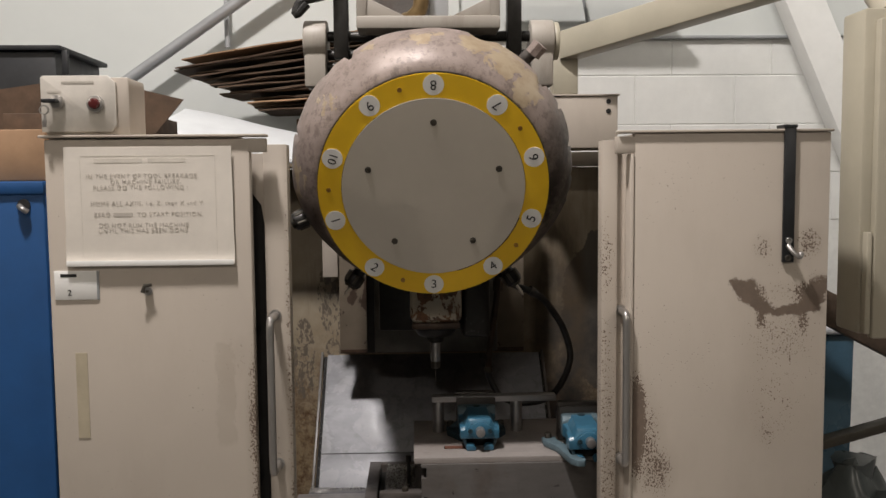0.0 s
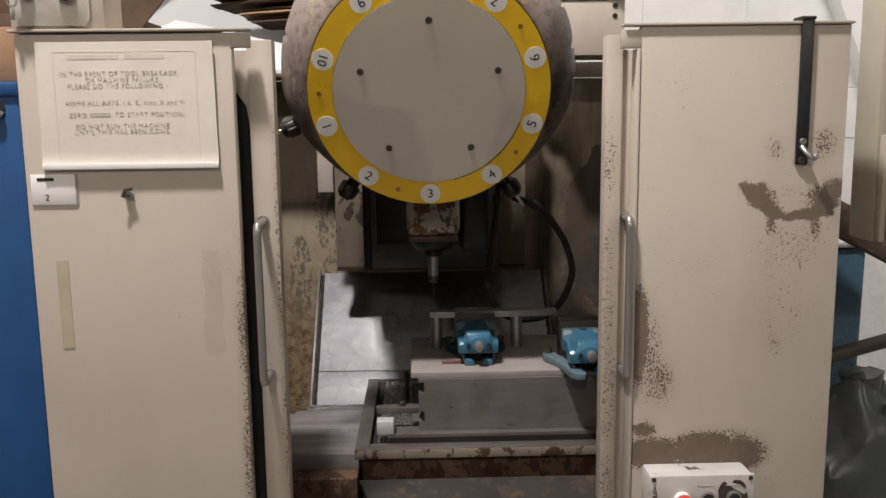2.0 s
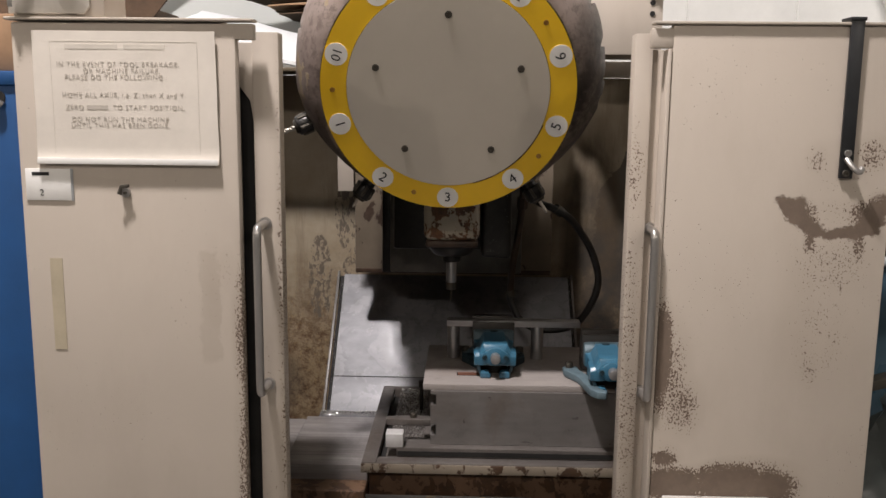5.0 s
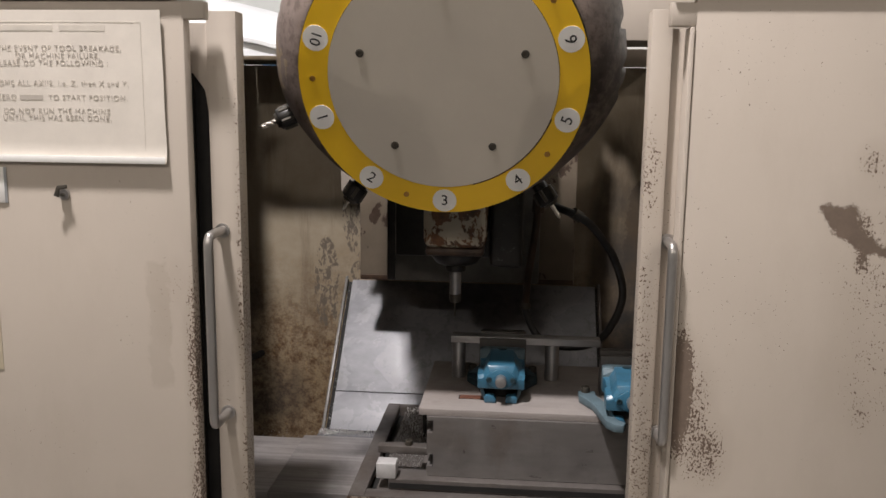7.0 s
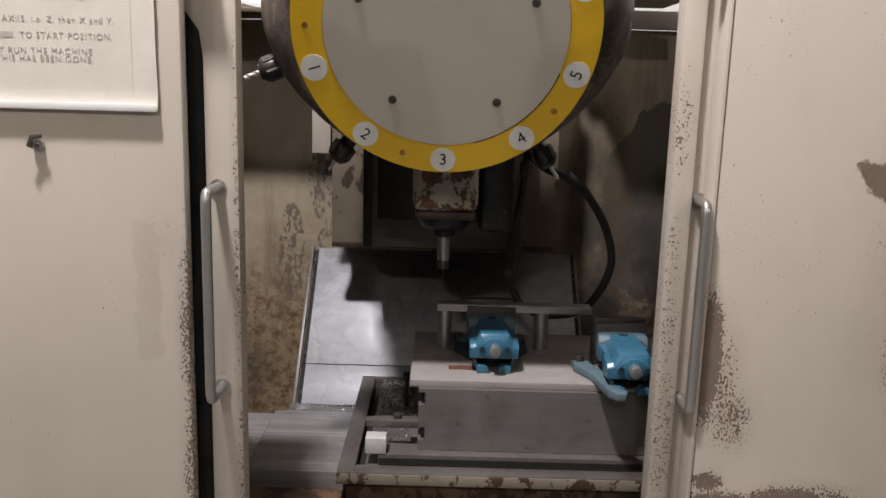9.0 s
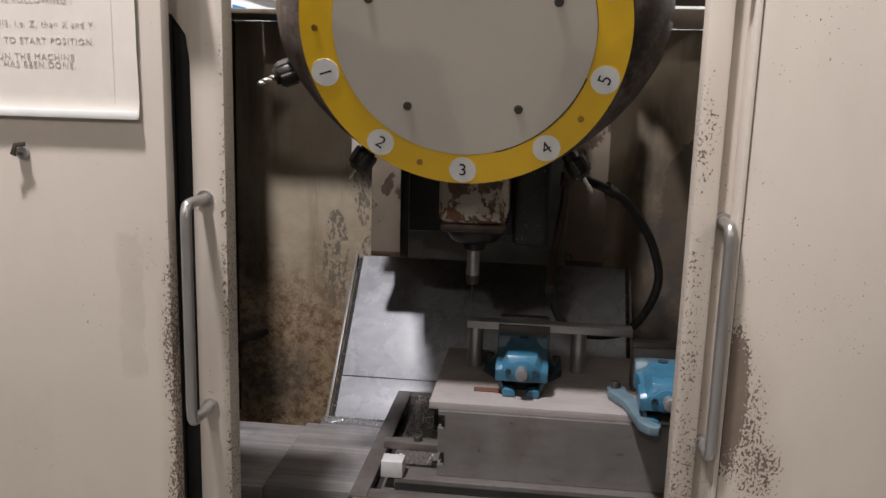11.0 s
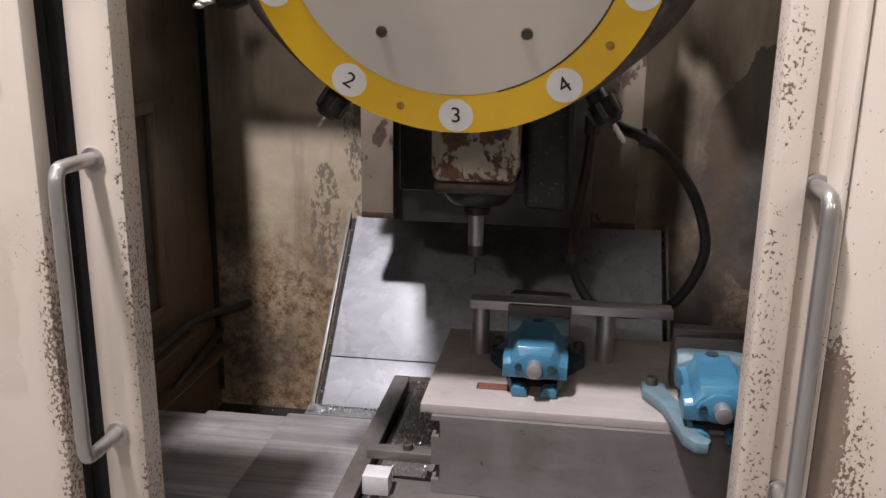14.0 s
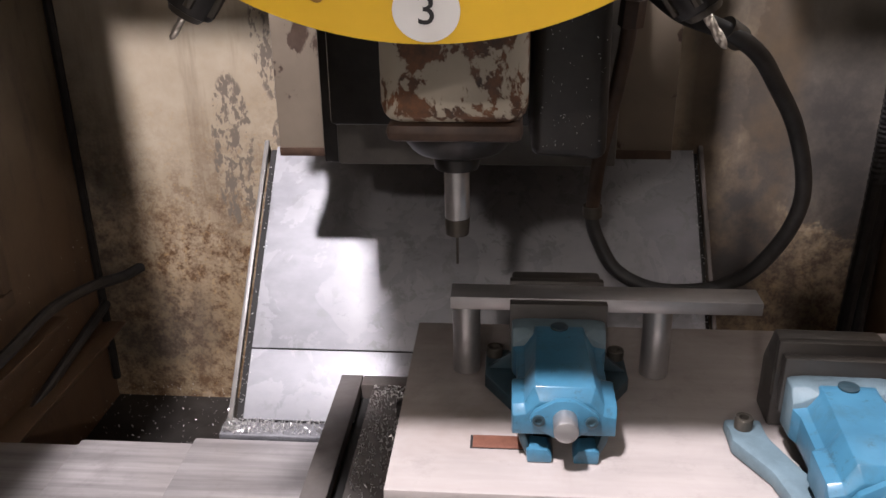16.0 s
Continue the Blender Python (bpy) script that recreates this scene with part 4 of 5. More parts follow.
def vice(label, gap, lugs=True):
    """A small machine vice about the origin: base at z 0, screw towards -y, jaw face at y 0.2."""
    g = thing("machine_vice", (0, 0, 0), label, "vice", "vices on the block")
    body = [(0.049, jaw_section(0.0485, 0.050, 0.036, 0.0235, 0.066)), (0.057, jaw_section(0.0495, 0.058, 0.0375, 0.0285, 0.0785)), (0.098, jaw_section(0.0495, 0.060, 0.037, 0.0268, 0.080)),
            (0.105, jaw_section(0.0440, 0.057, 0.036, 0.0265, 0.080)), (0.150, jaw_section(0.0440, 0.059, 0.036, 0.0245, 0.0815)), (0.160, jaw_section(0.0485, 0.061, 0.036, 0.0245, 0.0815)), (0.171, jaw_section(0.0485, 0.062, 0.036, 0.0245, 0.082))]
    jaw = part("moving_jaw", loft(body), "vice", g)
    block = [(0.161, jaw_section(0.0488, 0.066, 0.042, 0.0255, 0.0775)), (0.170, jaw_section(0.0492, 0.077, 0.046, 0.034, 0.0800)), (0.1872, jaw_section(0.0498, 0.079, 0.046, 0.034, 0.0825))]
    part("jaw_block", loft(block), "vice_worn", jaw, "worn pale rear of the moving jaw")
    part("oil_plug", C((0, 0.168, 0.0815), (0, 0.168, 0.0838), 0.0095, None, 24, 0.0008), "vice_dark", jaw, "black oil plug")
    for s in (-1, 1):
        part("skirt", prism([(s * 0.046, 0.040), (s * 0.041, 0.018), (s * 0.033, 0.0), (s * 0.026, 0.0), (s * 0.033, 0.018), (s * 0.038, 0.040)][::s], "y", 0.051, 0.090, 0.002), "vice_dark", g)
        part("foot", prism([(s * 0.035, 0.013), (s * 0.034, 0.0), (s * 0.010, 0.0), (s * 0.010, 0.008), (s * 0.015, 0.015), (s * 0.030, 0.016)][::s], "y", 0.045, 0.068, 0.002), "vice", g)
    flange = [(-0.033, 0.052), (-0.029, 0.045), (-0.010, 0.032), (0.010, 0.032), (0.029, 0.045), (0.033, 0.052), (0.029, 0.060), (0.009, 0.073), (-0.009, 0.073), (-0.029, 0.060)]
    plate = part("end_flange", prism(flange, "y", 0.040, 0.047, 0.0016), "vice", g, "diamond-shaped end flange")
    for x in (-0.0245, 0.0245):
        socket_screw("flange_screw", (x, 0.040, 0.052), 0.0058, 0.0022, plate, "vice_dark", "y")
    part("screw_end", C((0, 0.042, 0.053), (0, 0.020, 0.052), 0.0115, None, 24, 0.0015), "ground_bar", g, "bare steel screw end")
    part("base", prism([(-0.030, 0.0), (-0.030, 0.03), (-0.026, 0.0355), (0.026, 0.0355), (0.030, 0.03), (0.030, 0.0)], "y", 0.086, 0.275, 0.002), "oily", g, "oily black base")
    part("jaw_plate", B(-0.052, 0.052, 0.188, 0.200, 0.040, 0.098, 0.001), "jaw_steel", g, "dark hardened jaw plate")
    part("fixed_jaw_plate", B(-0.052, 0.052, 0.200 + gap, 0.210 + gap, 0.040, 0.103, 0.001), "jaw_steel", g, "dark hardened jaw plate")
    y = 0.211 + gap
    part("fixed_jaw", prism([(y, 0.0), (y, 0.101), (y + 0.022, 0.101), (y + 0.045, 0.06), (y + 0.045, 0.0)], "x", -0.050, 0.050, 0.004), "jaw_steel", g)
    if lugs:
        for s in (-1, 1):
            part("lug", prism([(s * 0.032, 0.11), (s * 0.042, 0.12), (s * 0.078, 0.178), (s * 0.078, 0.235), (s * 0.032, 0.235)][::s], "z", 0.0, 0.016, 0.002), "vice_dark", g)
            part("web", prism([(s * 0.048, 0.018), (s * 0.075, 0.018), (s * 0.048, 0.04)][::s], "y", 0.188, 0.194, 0.001), "vice_dark", g)
            socket_screw("lug_screw", (s * 0.068, 0.222, 0.016), 0.0095, 0.011, g)
    return g


VX, VY, VZ = 0.154, 2.040, 0.8805
v = vice("small blue machine vice gripping a flat steel bar", 0.036)
v.matrix_basis = pose(VX, VY, VZ)
w = vice("small blue machine vice, empty, with a side clamp", 0.012, False)
w.matrix_basis = pose(0.408, 1.936, VZ, 0, 0, -1.5)

bar = thing("flat_bar", (0.2, 2.25, 0.965), "bright ground flat steel bar clamped in the vice", "steel bar")
part("bar", B(0.037, 0.371, 2.2405, 2.2755, 0.9645, 0.9795, 0.0008), "ground_bar", bar)
for x in (0.054, 0.265):
    p = thing("round_post", (x, 2.258, VZ), "bright round steel post standing under the flat bar", "support post", "posts under the bar")
    part("post", C((x, 2.258, VZ), (x, 2.258, 0.964), 0.0155, None, 32, 0.001), "ground_bar", p)

swoosh = thing("vice_clamp", (0.345, 2.03, VZ), "curved blue cast clamp holding the vice", "clamp")
part("lug", B(0.318, 0.354, 2.112, 2.150, VZ, VZ + 0.014, 0.003), "vice_worn", swoosh)
part("arm", prism([(0.318, 2.135), (0.317, 2.110), (0.342, 2.062), (0.351, 2.010), (0.359, 1.966), (0.374, 1.947), (0.391, 1.945), (0.397, 1.960), (0.383, 1.976), (0.377, 2.0), (0.373, 2.06), (0.354, 2.112), (0.350, 2.14)], "z", VZ + 0.0005, VZ + 0.017, 0.003), "vice_worn", swoosh)
socket_screw("cap_screw", (0.332, 2.131, VZ + 0.017), 0.0088, 0.012, swoosh)
cop = thing("copper_strip", (0.1, 2.106, VZ), "short reddish copper strip lying on the plate", "copper strip")
part("strip", B(0.067, 0.119, 2.106, 2.126, VZ - 0.0003, VZ + 0.0015, 0.0006), "copper", cop)
# Black margin drawn as the shaded edge of the recessed copper slot.
part("slot_edge", B(0.0645, 0.119, 2.1055, 2.1265, VZ - 0.0005, VZ + 0.0003), "void", cop, "dark edge of the slot")

def side_ledge(y0, y1, z, out):
    g = thing("side_ledge", (-0.66, (y0 + y1) / 2, z), "oily brown angle ledge along the enclosure's side", "ledge", "ledges on the side sheet")
    part("flat", roughen(B(-0.661, -0.661 + out, y0, y1, z - 0.006, z, 0.002), 0.001, 14), "side_sheet", g)
    part("web", roughen(B(-0.661, -0.654, y0, y1, z - 0.05, z - 0.0065, 0.002), 0.001, 14), "side_sheet", g)


side_ledge(1.72, 2.62, 0.742, 0.034)
side_ledge(1.72, 2.79, 0.645, 0.045)

# ---- hoses ----
h1 = thing("coolant_hose", (0.2, 2.4, 0.7), "black rubber coolant hose hanging in a loop", "hose")
part("hose", tube([(0.205, 2.433, 1.02), (0.206, 2.433, 0.995), (0.217, 2.43, 0.966), (0.239, 2.42, 0.934), (0.280, 2.40, 0.920), (0.33, 2.39, 0.922), (0.370, 2.38, 0.937), (0.398, 2.36, 0.972), (0.420, 2.34, 1.028), (0.425, 2.333, 1.08), (0.403, 2.32, 1.148), (0.370, 2.30, 1.20), (0.338, 2.27, 1.238), (0.300, 2.25, 1.262), (0.262, 2.28, 1.275), (0.23, 2.34, 1.30)], 0.0090, 14), "rubber", h1)
part("riser", tube([(0.232, 2.34, 1.40), (0.226, 2.36, 1.26), (0.222, 2.38, 1.20), (0.215, 2.40, 1.14), (0.207, 2.42, 1.07), (0.205, 2.433, 1.015)], 0.0090, 14), "dark_rust", h1, "rusty brown steel riser")
part("riser_nut", C((0.2275, 2.355, 1.280), (0.226, 2.36, 1.250), 0.014, None, 6, 0.001), "dark_rust", h1)
part("hose_clip", C((0.205, 2.433, 1.018), (0.2055, 2.433, 1.003), 0.0122, None, 16), "bolt", h1)
part("end_collar", C((0.318, 2.262, 1.252), (0.300, 2.252, 1.264), 0.0125, None, 16), "bolt", h1)
h2 = thing("cable", (-0.62, 2.3, 0.8), "black cable sagging along the side sheet", "cable")
part("cable", tube([(-0.640, 1.95, 0.70), (-0.640, 2.12, 0.735), (-0.642, 2.28, 0.757), (-0.640, 2.46, 0.760), (-0.640, 2.60, 0.766), (-0.625, 2.71, 0.755), (-0.60, 2.77, 0.746), (-0.575, 2.805, 0.752)], 0.010, 10), "rubber", h2)
part("lower_cable", tube([(-0.648, 2.1, 0.56), (-0.645, 2.4, 0.62), (-0.648, 2.72, 0.67), (-0.65, 2.79, 0.68)], 0.009, 10), "rubber", h2)
for dx in (0.0, 0.028):
    h = thing("conduit", (0.66 + dx, 2.72, 0.7), "black corrugated cable conduit hanging in the corner", "conduit", "conduits in the corner")
    part("conduit", tube([(0.640 + dx, 2.70, 1.62), (0.652 + dx, 2.70, 1.38), (0.661 + dx * 0.9, 2.70, 1.22), (0.663 + dx * 0.6, 2.70, 1.08), (0.661 + dx * 0.5, 2.70, 0.9), (0.660 + dx, 2.72, 0.5)], 0.011, 10, None, 40, 0.14), "rubber", h)

# ---- notices and small fittings on the guards ----
sign = thing("notice", (-0.5, FRONT, 1.4), "yellowed laminated notice with faded lettering on the cream guard", "notice")
sheet = B(-0.657, -0.343, 0, 0.0008, 1.402, 1.624)
bmesh.ops.subdivide_edges(sheet, edges=[e for e in sheet.edges if e.calc_length() > 0.1], cuts=22, use_grid_fill=True)
for vert in sheet.verts:
    u, up = (vert.co.x + 0.657) / 0.314, (vert.co.z - 1.402) / 0.222
    vert.co.y += FRONT - 0.0045 - 0.0003 * noise.noise(Vector((u * 2.6, up * 2.3, 7))) - 0.004 * max(0, 1 - up * 14) - 0.002 * max(0, u * 12 - 11) * up
    vert.co.x += 0.003 * up * (0.5 - u) + 0.0012 * noise.noise(Vector((u * 4, up * 4, 2)))
part("sheet", sheet, "paper", sign)
TEXT_Y = FRONT - 0.0050
for text, x, z, size, ink in (("IN THE EVENT OF TOOL BREAKAGE,", -0.511, 1.569, 0.0112, "fade"), ("OR MACHINE FAILURE,", -0.505, 1.558, 0.0112, "fade"), ("PLEASE DO THE FOLLOWING :", -0.515, 1.5475, 0.0112, "fade"),
                              ("HOME ALL AXIIS, i.e. Z, then X and Y.", -0.503, 1.518, 0.0112, "fade"), ("ZERO", -0.588, 1.497, 0.0112, "fade"), ("TO START POSITION.", -0.461, 1.497, 0.0112, "fade"),
                              ("DO NOT RUN THE MACHINE", -0.511, 1.477, 0.0112, "fade"), ("UNTIL THIS HAS BEEN DONE.", -0.511, 1.467, 0.0112, "fade")):
    part("lettering", words(text, size, Matrix.Translation((x, TEXT_Y, z)), 0.0002, "CENTER", -0.0001, 1.16), ink, sign, "faded grey lettering")
part("lettering", B(-0.567, -0.531, TEXT_Y, TEXT_Y + 0.0004, 1.4935, 1.5005), "fade", sign, "faded bar of lettering")
for x0, x1 in ((-0.60, -0.51), (-0.50, -0.43)):
    part("lettering", B(x0, x1, TEXT_Y, TEXT_Y + 0.0004, 1.594, 1.602), "faint", sign, "bleached line of lettering")

for x0, x1, z0, z1 in ((-0.625, -0.376, 1.4165, 1.4173), (-0.625, -0.376, 1.606, 1.6068), (-0.6258, -0.625, 1.4165, 1.6068), (-0.376, -0.3752, 1.4165, 1.6068)):
    part("border", B(x0, x1, TEXT_Y + 0.0001, TEXT_Y + 0.0004, z0, z1), "faint", sign, "faint ruled border line")

part("tape", roughen(B(-0.656, -0.344, FRONT - 0.0104, FRONT - 0.0096, 1.4005, 1.411, 0.0003), 0.0008, 20), "white", sign, "strip of white tape along the lower edge")

tag = thing("label_card", (-0.64, FRONT, 1.337), "white machine number card on the cream guard", "label")
part("card", B(-0.683, -0.604, FRONT - 0.0025, FRONT - 0.0005, 1.337, 1.392, 0.0006), "white", tag)
part("lettering", B(-0.671, -0.641, FRONT - 0.003, FRONT - 0.0024, 1.380, 1.386), "ink", tag, "black bar of lettering")
part("numeral", words("2", 0.016, Matrix.Translation((-0.655, FRONT - 0.003, 1.350)), 0.0003), "ink", tag)
part("pull_tab", B(-0.605, -0.600, FRONT - 0.002, FRONT - 0.0005, 1.337, 1.392), "pipe", tag)

key = thing("cabinet_key", (-0.51, FRONT, 1.345), "small steel key standing in its lock", "key")
part("lock", C((-0.508, FRONT, 1.352), (-0.508, FRONT - 0.006, 1.352), 0.008, None, 20), "chrome", key)
part("key_bow", prism([(-0.520, 1.351), (-0.514, 1.366), (-0.498, 1.368), (-0.498, 1.362), (-0.510, 1.360), (-0.512, 1.348)], "y", FRONT - 0.014, FRONT - 0.011, 0.001), "bolt", key)
part("key_blade", C((-0.508, FRONT - 0.012, 1.352), (-0.508, FRONT - 0.004, 1.352), 0.0025, None, 8), "bolt", key)

tape = thing("tape_remnant", (-0.63, FRONT, 1.15), "yellowed strip of old tape on the guard", "tape")
part("tape", B(-0.650, -0.628, FRONT - 0.0012, FRONT - 0.0002, 1.07, 1.235), "tape", tape)

strap = thing("latch_strap", (0.715, FRONT, 1.39), "black flat steel strap with a small latch", "latch")
part("strap", B(0.706, 0.728, FRONT - 0.006, FRONT - 0.001, 1.392, 1.654, 0.0003), "black", strap)
part("strap_hook", B(0.704, 0.730, FRONT - 0.008, FRONT + 0.03, 1.650, 1.656, 0.001), "black", strap)
socket_screw("latch_screw", (0.717, FRONT - 0.006, 1.434), 0.006, 0.004, strap, "chrome", "y")
part("latch", tube([(0.716, FRONT - 0.006, 1.425), (0.722, FRONT - 0.018, 1.412), (0.732, FRONT - 0.022, 1.404), (0.738, FRONT - 0.018, 1.410)], 0.005, 10), "chrome", strap, "bright steel latch tongue")
socket_screw("latch_screw", (0.716, FRONT - 0.006, 1.400), 0.006, 0.004, strap, "bolt", "y")

panel = thing("stop_button_box", (0.534, FRONT, 0.735), "worn grey push-button box with a red stop button", "control box")
part("housing", B(0.438, 0.632, FRONT - 0.056, FRONT - 0.001, 0.746, 0.819, 0.005), "box_worn", panel)
lid = part("lid", B(0.436, 0.634, FRONT - 0.066, FRONT - 0.0565, 0.744, 0.821, 0.003), "box_worn", panel)
part("worn_patch", roughen(C((0.594, FRONT - 0.0666, 0.781), (0.594, FRONT - 0.0655, 0.781), 0.029, None, 40), 0.006, 60), "bolt", lid, "dark patch where the paint is rubbed off")
part("red_button", C((0.498, FRONT - 0.092, 0.771), (0.498, FRONT - 0.076, 0.771), 0.0185, 0.0175, 32, 0.004), "red", panel, "red mushroom stop button")
part("button_collar", C((0.498, FRONT - 0.077, 0.773), (0.498, FRONT - 0.066, 0.773), 0.0165, None, 24), "white", panel)
for x in (0.545, 0.594):
    part("push_button", C((x, FRONT - 0.074, 0.777), (x, FRONT - 0.066, 0.777), 0.0138, None, 28, 0.002), "chrome", panel)
    part("button_cap", C((x, FRONT - 0.077, 0.777), (x, FRONT - 0.073, 0.777), 0.0105, None, 24, 0.001), "black", panel)
    part("lettering", B(x - 0.014, x + 0.012, FRONT - 0.0668, FRONT - 0.0658, 0.7995, 0.802), "fade", panel, "small faded bar of lettering")
part("cable_gland", C((0.524, FRONT - 0.035, 0.746), (0.524, FRONT - 0.035, 0.66), 0.010, None, 16), "black", panel)
for x in (0.444, 0.626):
    for z in (0.751, 0.814):
        part("lid_screw", C((x, FRONT - 0.0675, z), (x, FRONT - 0.0645, z), 0.0045, None, 12), "bolt", panel)

sw = thing("switch_box", (-0.62, 1.68, 1.646), "cream switch box with key switch and red lamp on the guard", "control box")
face = [(-0.694, 1.652), (-0.694, 1.752), (-0.690, 1.756), (-0.571, 1.756), (-0.556, 1.742), (-0.556, 1.664), (-0.566, 1.652)]
part("housing", prism(face, "y", FRONT, FRONT + 0.006, 0.001), "switch_face", sw)
part("back_box", prism([(-0.690, 1.647), (-0.690, 1.753), (-0.535, 1.753), (-0.533, 1.740), (-0.533, 1.647)], "y", FRONT + 0.007, FRONT + 0.10, 0.003), "cream", sw)
part("key_switch", C((-0.662, FRONT, 1.707), (-0.662, FRONT - 0.012, 1.707), 0.0125, None, 24, 0.002), "chrome", sw)
part("key", B(-0.682, -0.655, FRONT - 0.030, FRONT - 0.012, 1.704, 1.711, 0.002), "black", sw, "black key in the switch")
part("key_ring", ring_y(-0.680, 1.691, FRONT - 0.022, FRONT - 0.020, 0.007, 0.009, 24), "chrome", sw)
part("spare_key", B(-0.684, -0.676, FRONT - 0.022, FRONT - 0.020, 1.660, 1.684, 0.0008), "chrome", sw)
part("lamp_bezel", C((-0.592, FRONT, 1.703), (-0.592, FRONT - 0.010, 1.703), 0.0155, None, 28, 0.002), "chrome", sw)
part("lamp_lens", C((-0.592, FRONT - 0.010, 1.703), (-0.592, FRONT - 0.018, 1.703), 0.011, 0.009, 24, 0.002), "red_lens", sw)
part("lettering", B(-0.655, -0.595, FRONT - 0.0006, FRONT, 1.741, 1.745), "fade", sw, "faded line of lettering")
part("lettering", B(-0.682, -0.656, FRONT - 0.0006, FRONT, 1.724, 1.728), "fade", sw, "faded line of lettering")

# ---- turret carrier above the shroud ----
carrier = thing("turret_carrier", (CX, 2.25, 1.80), "cast grey carrier bracket with dark rods above the turret", "machine bracket")
bm = prism([(-0.135, 1.915), (0.205, 1.915), (0.205, 1.945), (-0.135, 1.945)], "y", 2.04, 2.14, 0.004)
prism([(-0.135, 1.945), (-0.112, 1.945), (-0.102, 2.12), (-0.135, 2.12)], "y", 2.045, 2.135, 0.003, bm)
prism([(0.182, 1.945), (0.205, 1.945), (0.205, 2.12), (0.176, 2.12)], "y", 2.045, 2.135, 0.003, bm)
prism([(-0.112, 1.990), (-0.112, 1.945), (-0.02, 1.945)], "y", 2.05, 2.13, 0.002, bm)
prism([(0.182, 1.990), (0.182, 1.945), (0.09, 1.945)], "y", 2.05, 2.13, 0.002, bm)
part("bracket", bm, "bracket", carrier, "bare cast bracket")
part("back_plate", B(-0.11, 0.05, 2.24, 2.26, 1.90, 2.12), "tray", carrier)
for z in (1.872, 1.918, 1.842):
    part("rod", C((-0.25, 2.17, z), (0.33, 2.17, z), 0.013), "oily", carrier)
for x0, x1, hx in ((-0.272, -0.215, -0.18), (0.290, 0.348, 0.25)):
    part("bearing_block", C((x0, 2.17, 1.905), (x1, 2.17, 1.905), 0.052, None, 32, 0.004), "bracket", carrier, "round bearing block")
    part("bearing_foot", B(x0 + 0.002, x1 - 0.002, 2.13, 2.21, 1.79, 1.90, 0.006), "bracket", carrier)
    part("rod_guide", B(hx - 0.018, hx + 0.018, 2.14, 2.18, 1.86, 2.05, 0.004), "oily", carrier)
part("end_ring", C((0.349, 2.17, 1.905), (0.362, 2.17, 1.905), 0.047, None, 32, 0.003), "ivory", carrier)
part("elbow", tube([(0.015, 2.10, 2.08), (0.018, 2.10, 1.985), (0.0, 2.11, 1.955), (-0.02, 2.13, 1.95)], 0.019, 16), "old_brass", carrier, "dull brass pipe elbow")
part("terminal", B(0.037, 0.085, 2.12, 2.16, 1.915, 2.06, 0.003), "pipe", carrier)
for x in (0.048, 0.074):
    part("terminal_screw", C((x, 2.118, 2.005), (x, 2.122, 2.005), 0.006, None, 12), "void", carrier)
part("nozzle", tube([(0.245, 2.06, 1.815), (0.262, 2.03, 1.842), (0.285, 2.02, 1.862)], 0.016, 14), "tray", carrier, "dull nozzle fitting")
part("nozzle_nut", C((0.277, 2.02, 1.85), (0.296, 2.012, 1.872), 0.020, None, 8), "dome", carrier)
part("cable_bundle", tube([(-0.26, 2.12, 1.99), (-0.285, 2.12, 1.965), (-0.27, 2.12, 1.995), (-0.20, 2.12, 2.02), (-0.19, 2.13, 2.1)], 0.012, 10), "rubber", carrier)

# ---- column box, arm and control pendant ----
cbox = thing("junction_box", (0.5, 2.55, 1.64), "cream steel junction box on the column", "junction box")
part("housing", B(0.36, 0.595, 2.50, 2.72, 1.650, 1.800, 0.003), "cream", cbox)
part("lid", B(0.36, 0.600, 2.495, 2.725, 1.801, 1.806, 0.001), "cream", cbox)
for z in (1.793, 1.765):
    part("hole", C((0.567, 2.497, z - 0.008), (0.567, 2.501, z - 0.008), 0.007, None, 16), "void", cbox)
part("back_strip", B(0.30, 0.735, 2.765, 2.798, 1.601, 1.648, 0.003), "cream", cbox, "dirty cream strip under the box")
part("bracket", B(0.318, 0.362, 2.60, 2.70, 1.665, 1.775, 0.003), "column", cbox)
arm = thing("pendant_arm", (0.46, 2.45, 1.806), "cream square steel arm carrying the control pendant", "support arm")
part("post", B(0.405, 0.478, 2.50, 2.58, 1.807, 1.93, 0.004), "ivory", arm)
a0, a1 = Vector((0.44, 2.52, 1.945)), Vector((1.0, 1.98, 2.055))
bm = B(0, (a1 - a0).length, -0.035, 0.035, -0.04, 0.04, 0.005)
d = (a1 - a0).normalized()
side = Vector((0, 0, 1)).cross(d).normalized()
bm.transform(Matrix.Translation(a0) @ Matrix((d, side, d.cross(side))).transposed().to_4x4())
part("beam", bm, "ivory", arm)
pend = thing("control_pendant", (1.0, 1.8, 1.2), "cream control pendant cabinet hanging from the arm", "control cabinet")
part("cabinet", B(0.935, 1.4, 1.765, 1.86, 1.222, 1.905, 0.008), "ivory", pend)
part("door", B(0.955, 1.4, 1.74, 1.763, 1.215, 1.88, 0.006), "ivory", pend)
part("hanger", tube([(1.02, 1.82, 1.90), (1.02, 1.90, 1.98), (1.0, 1.97, 2.05)], 0.03, 14), "ivory", pend)
part("side_rib", B(0.940, 0.952, 1.742, 1.763, 1.225, 1.44, 0.003), "ivory", pend)

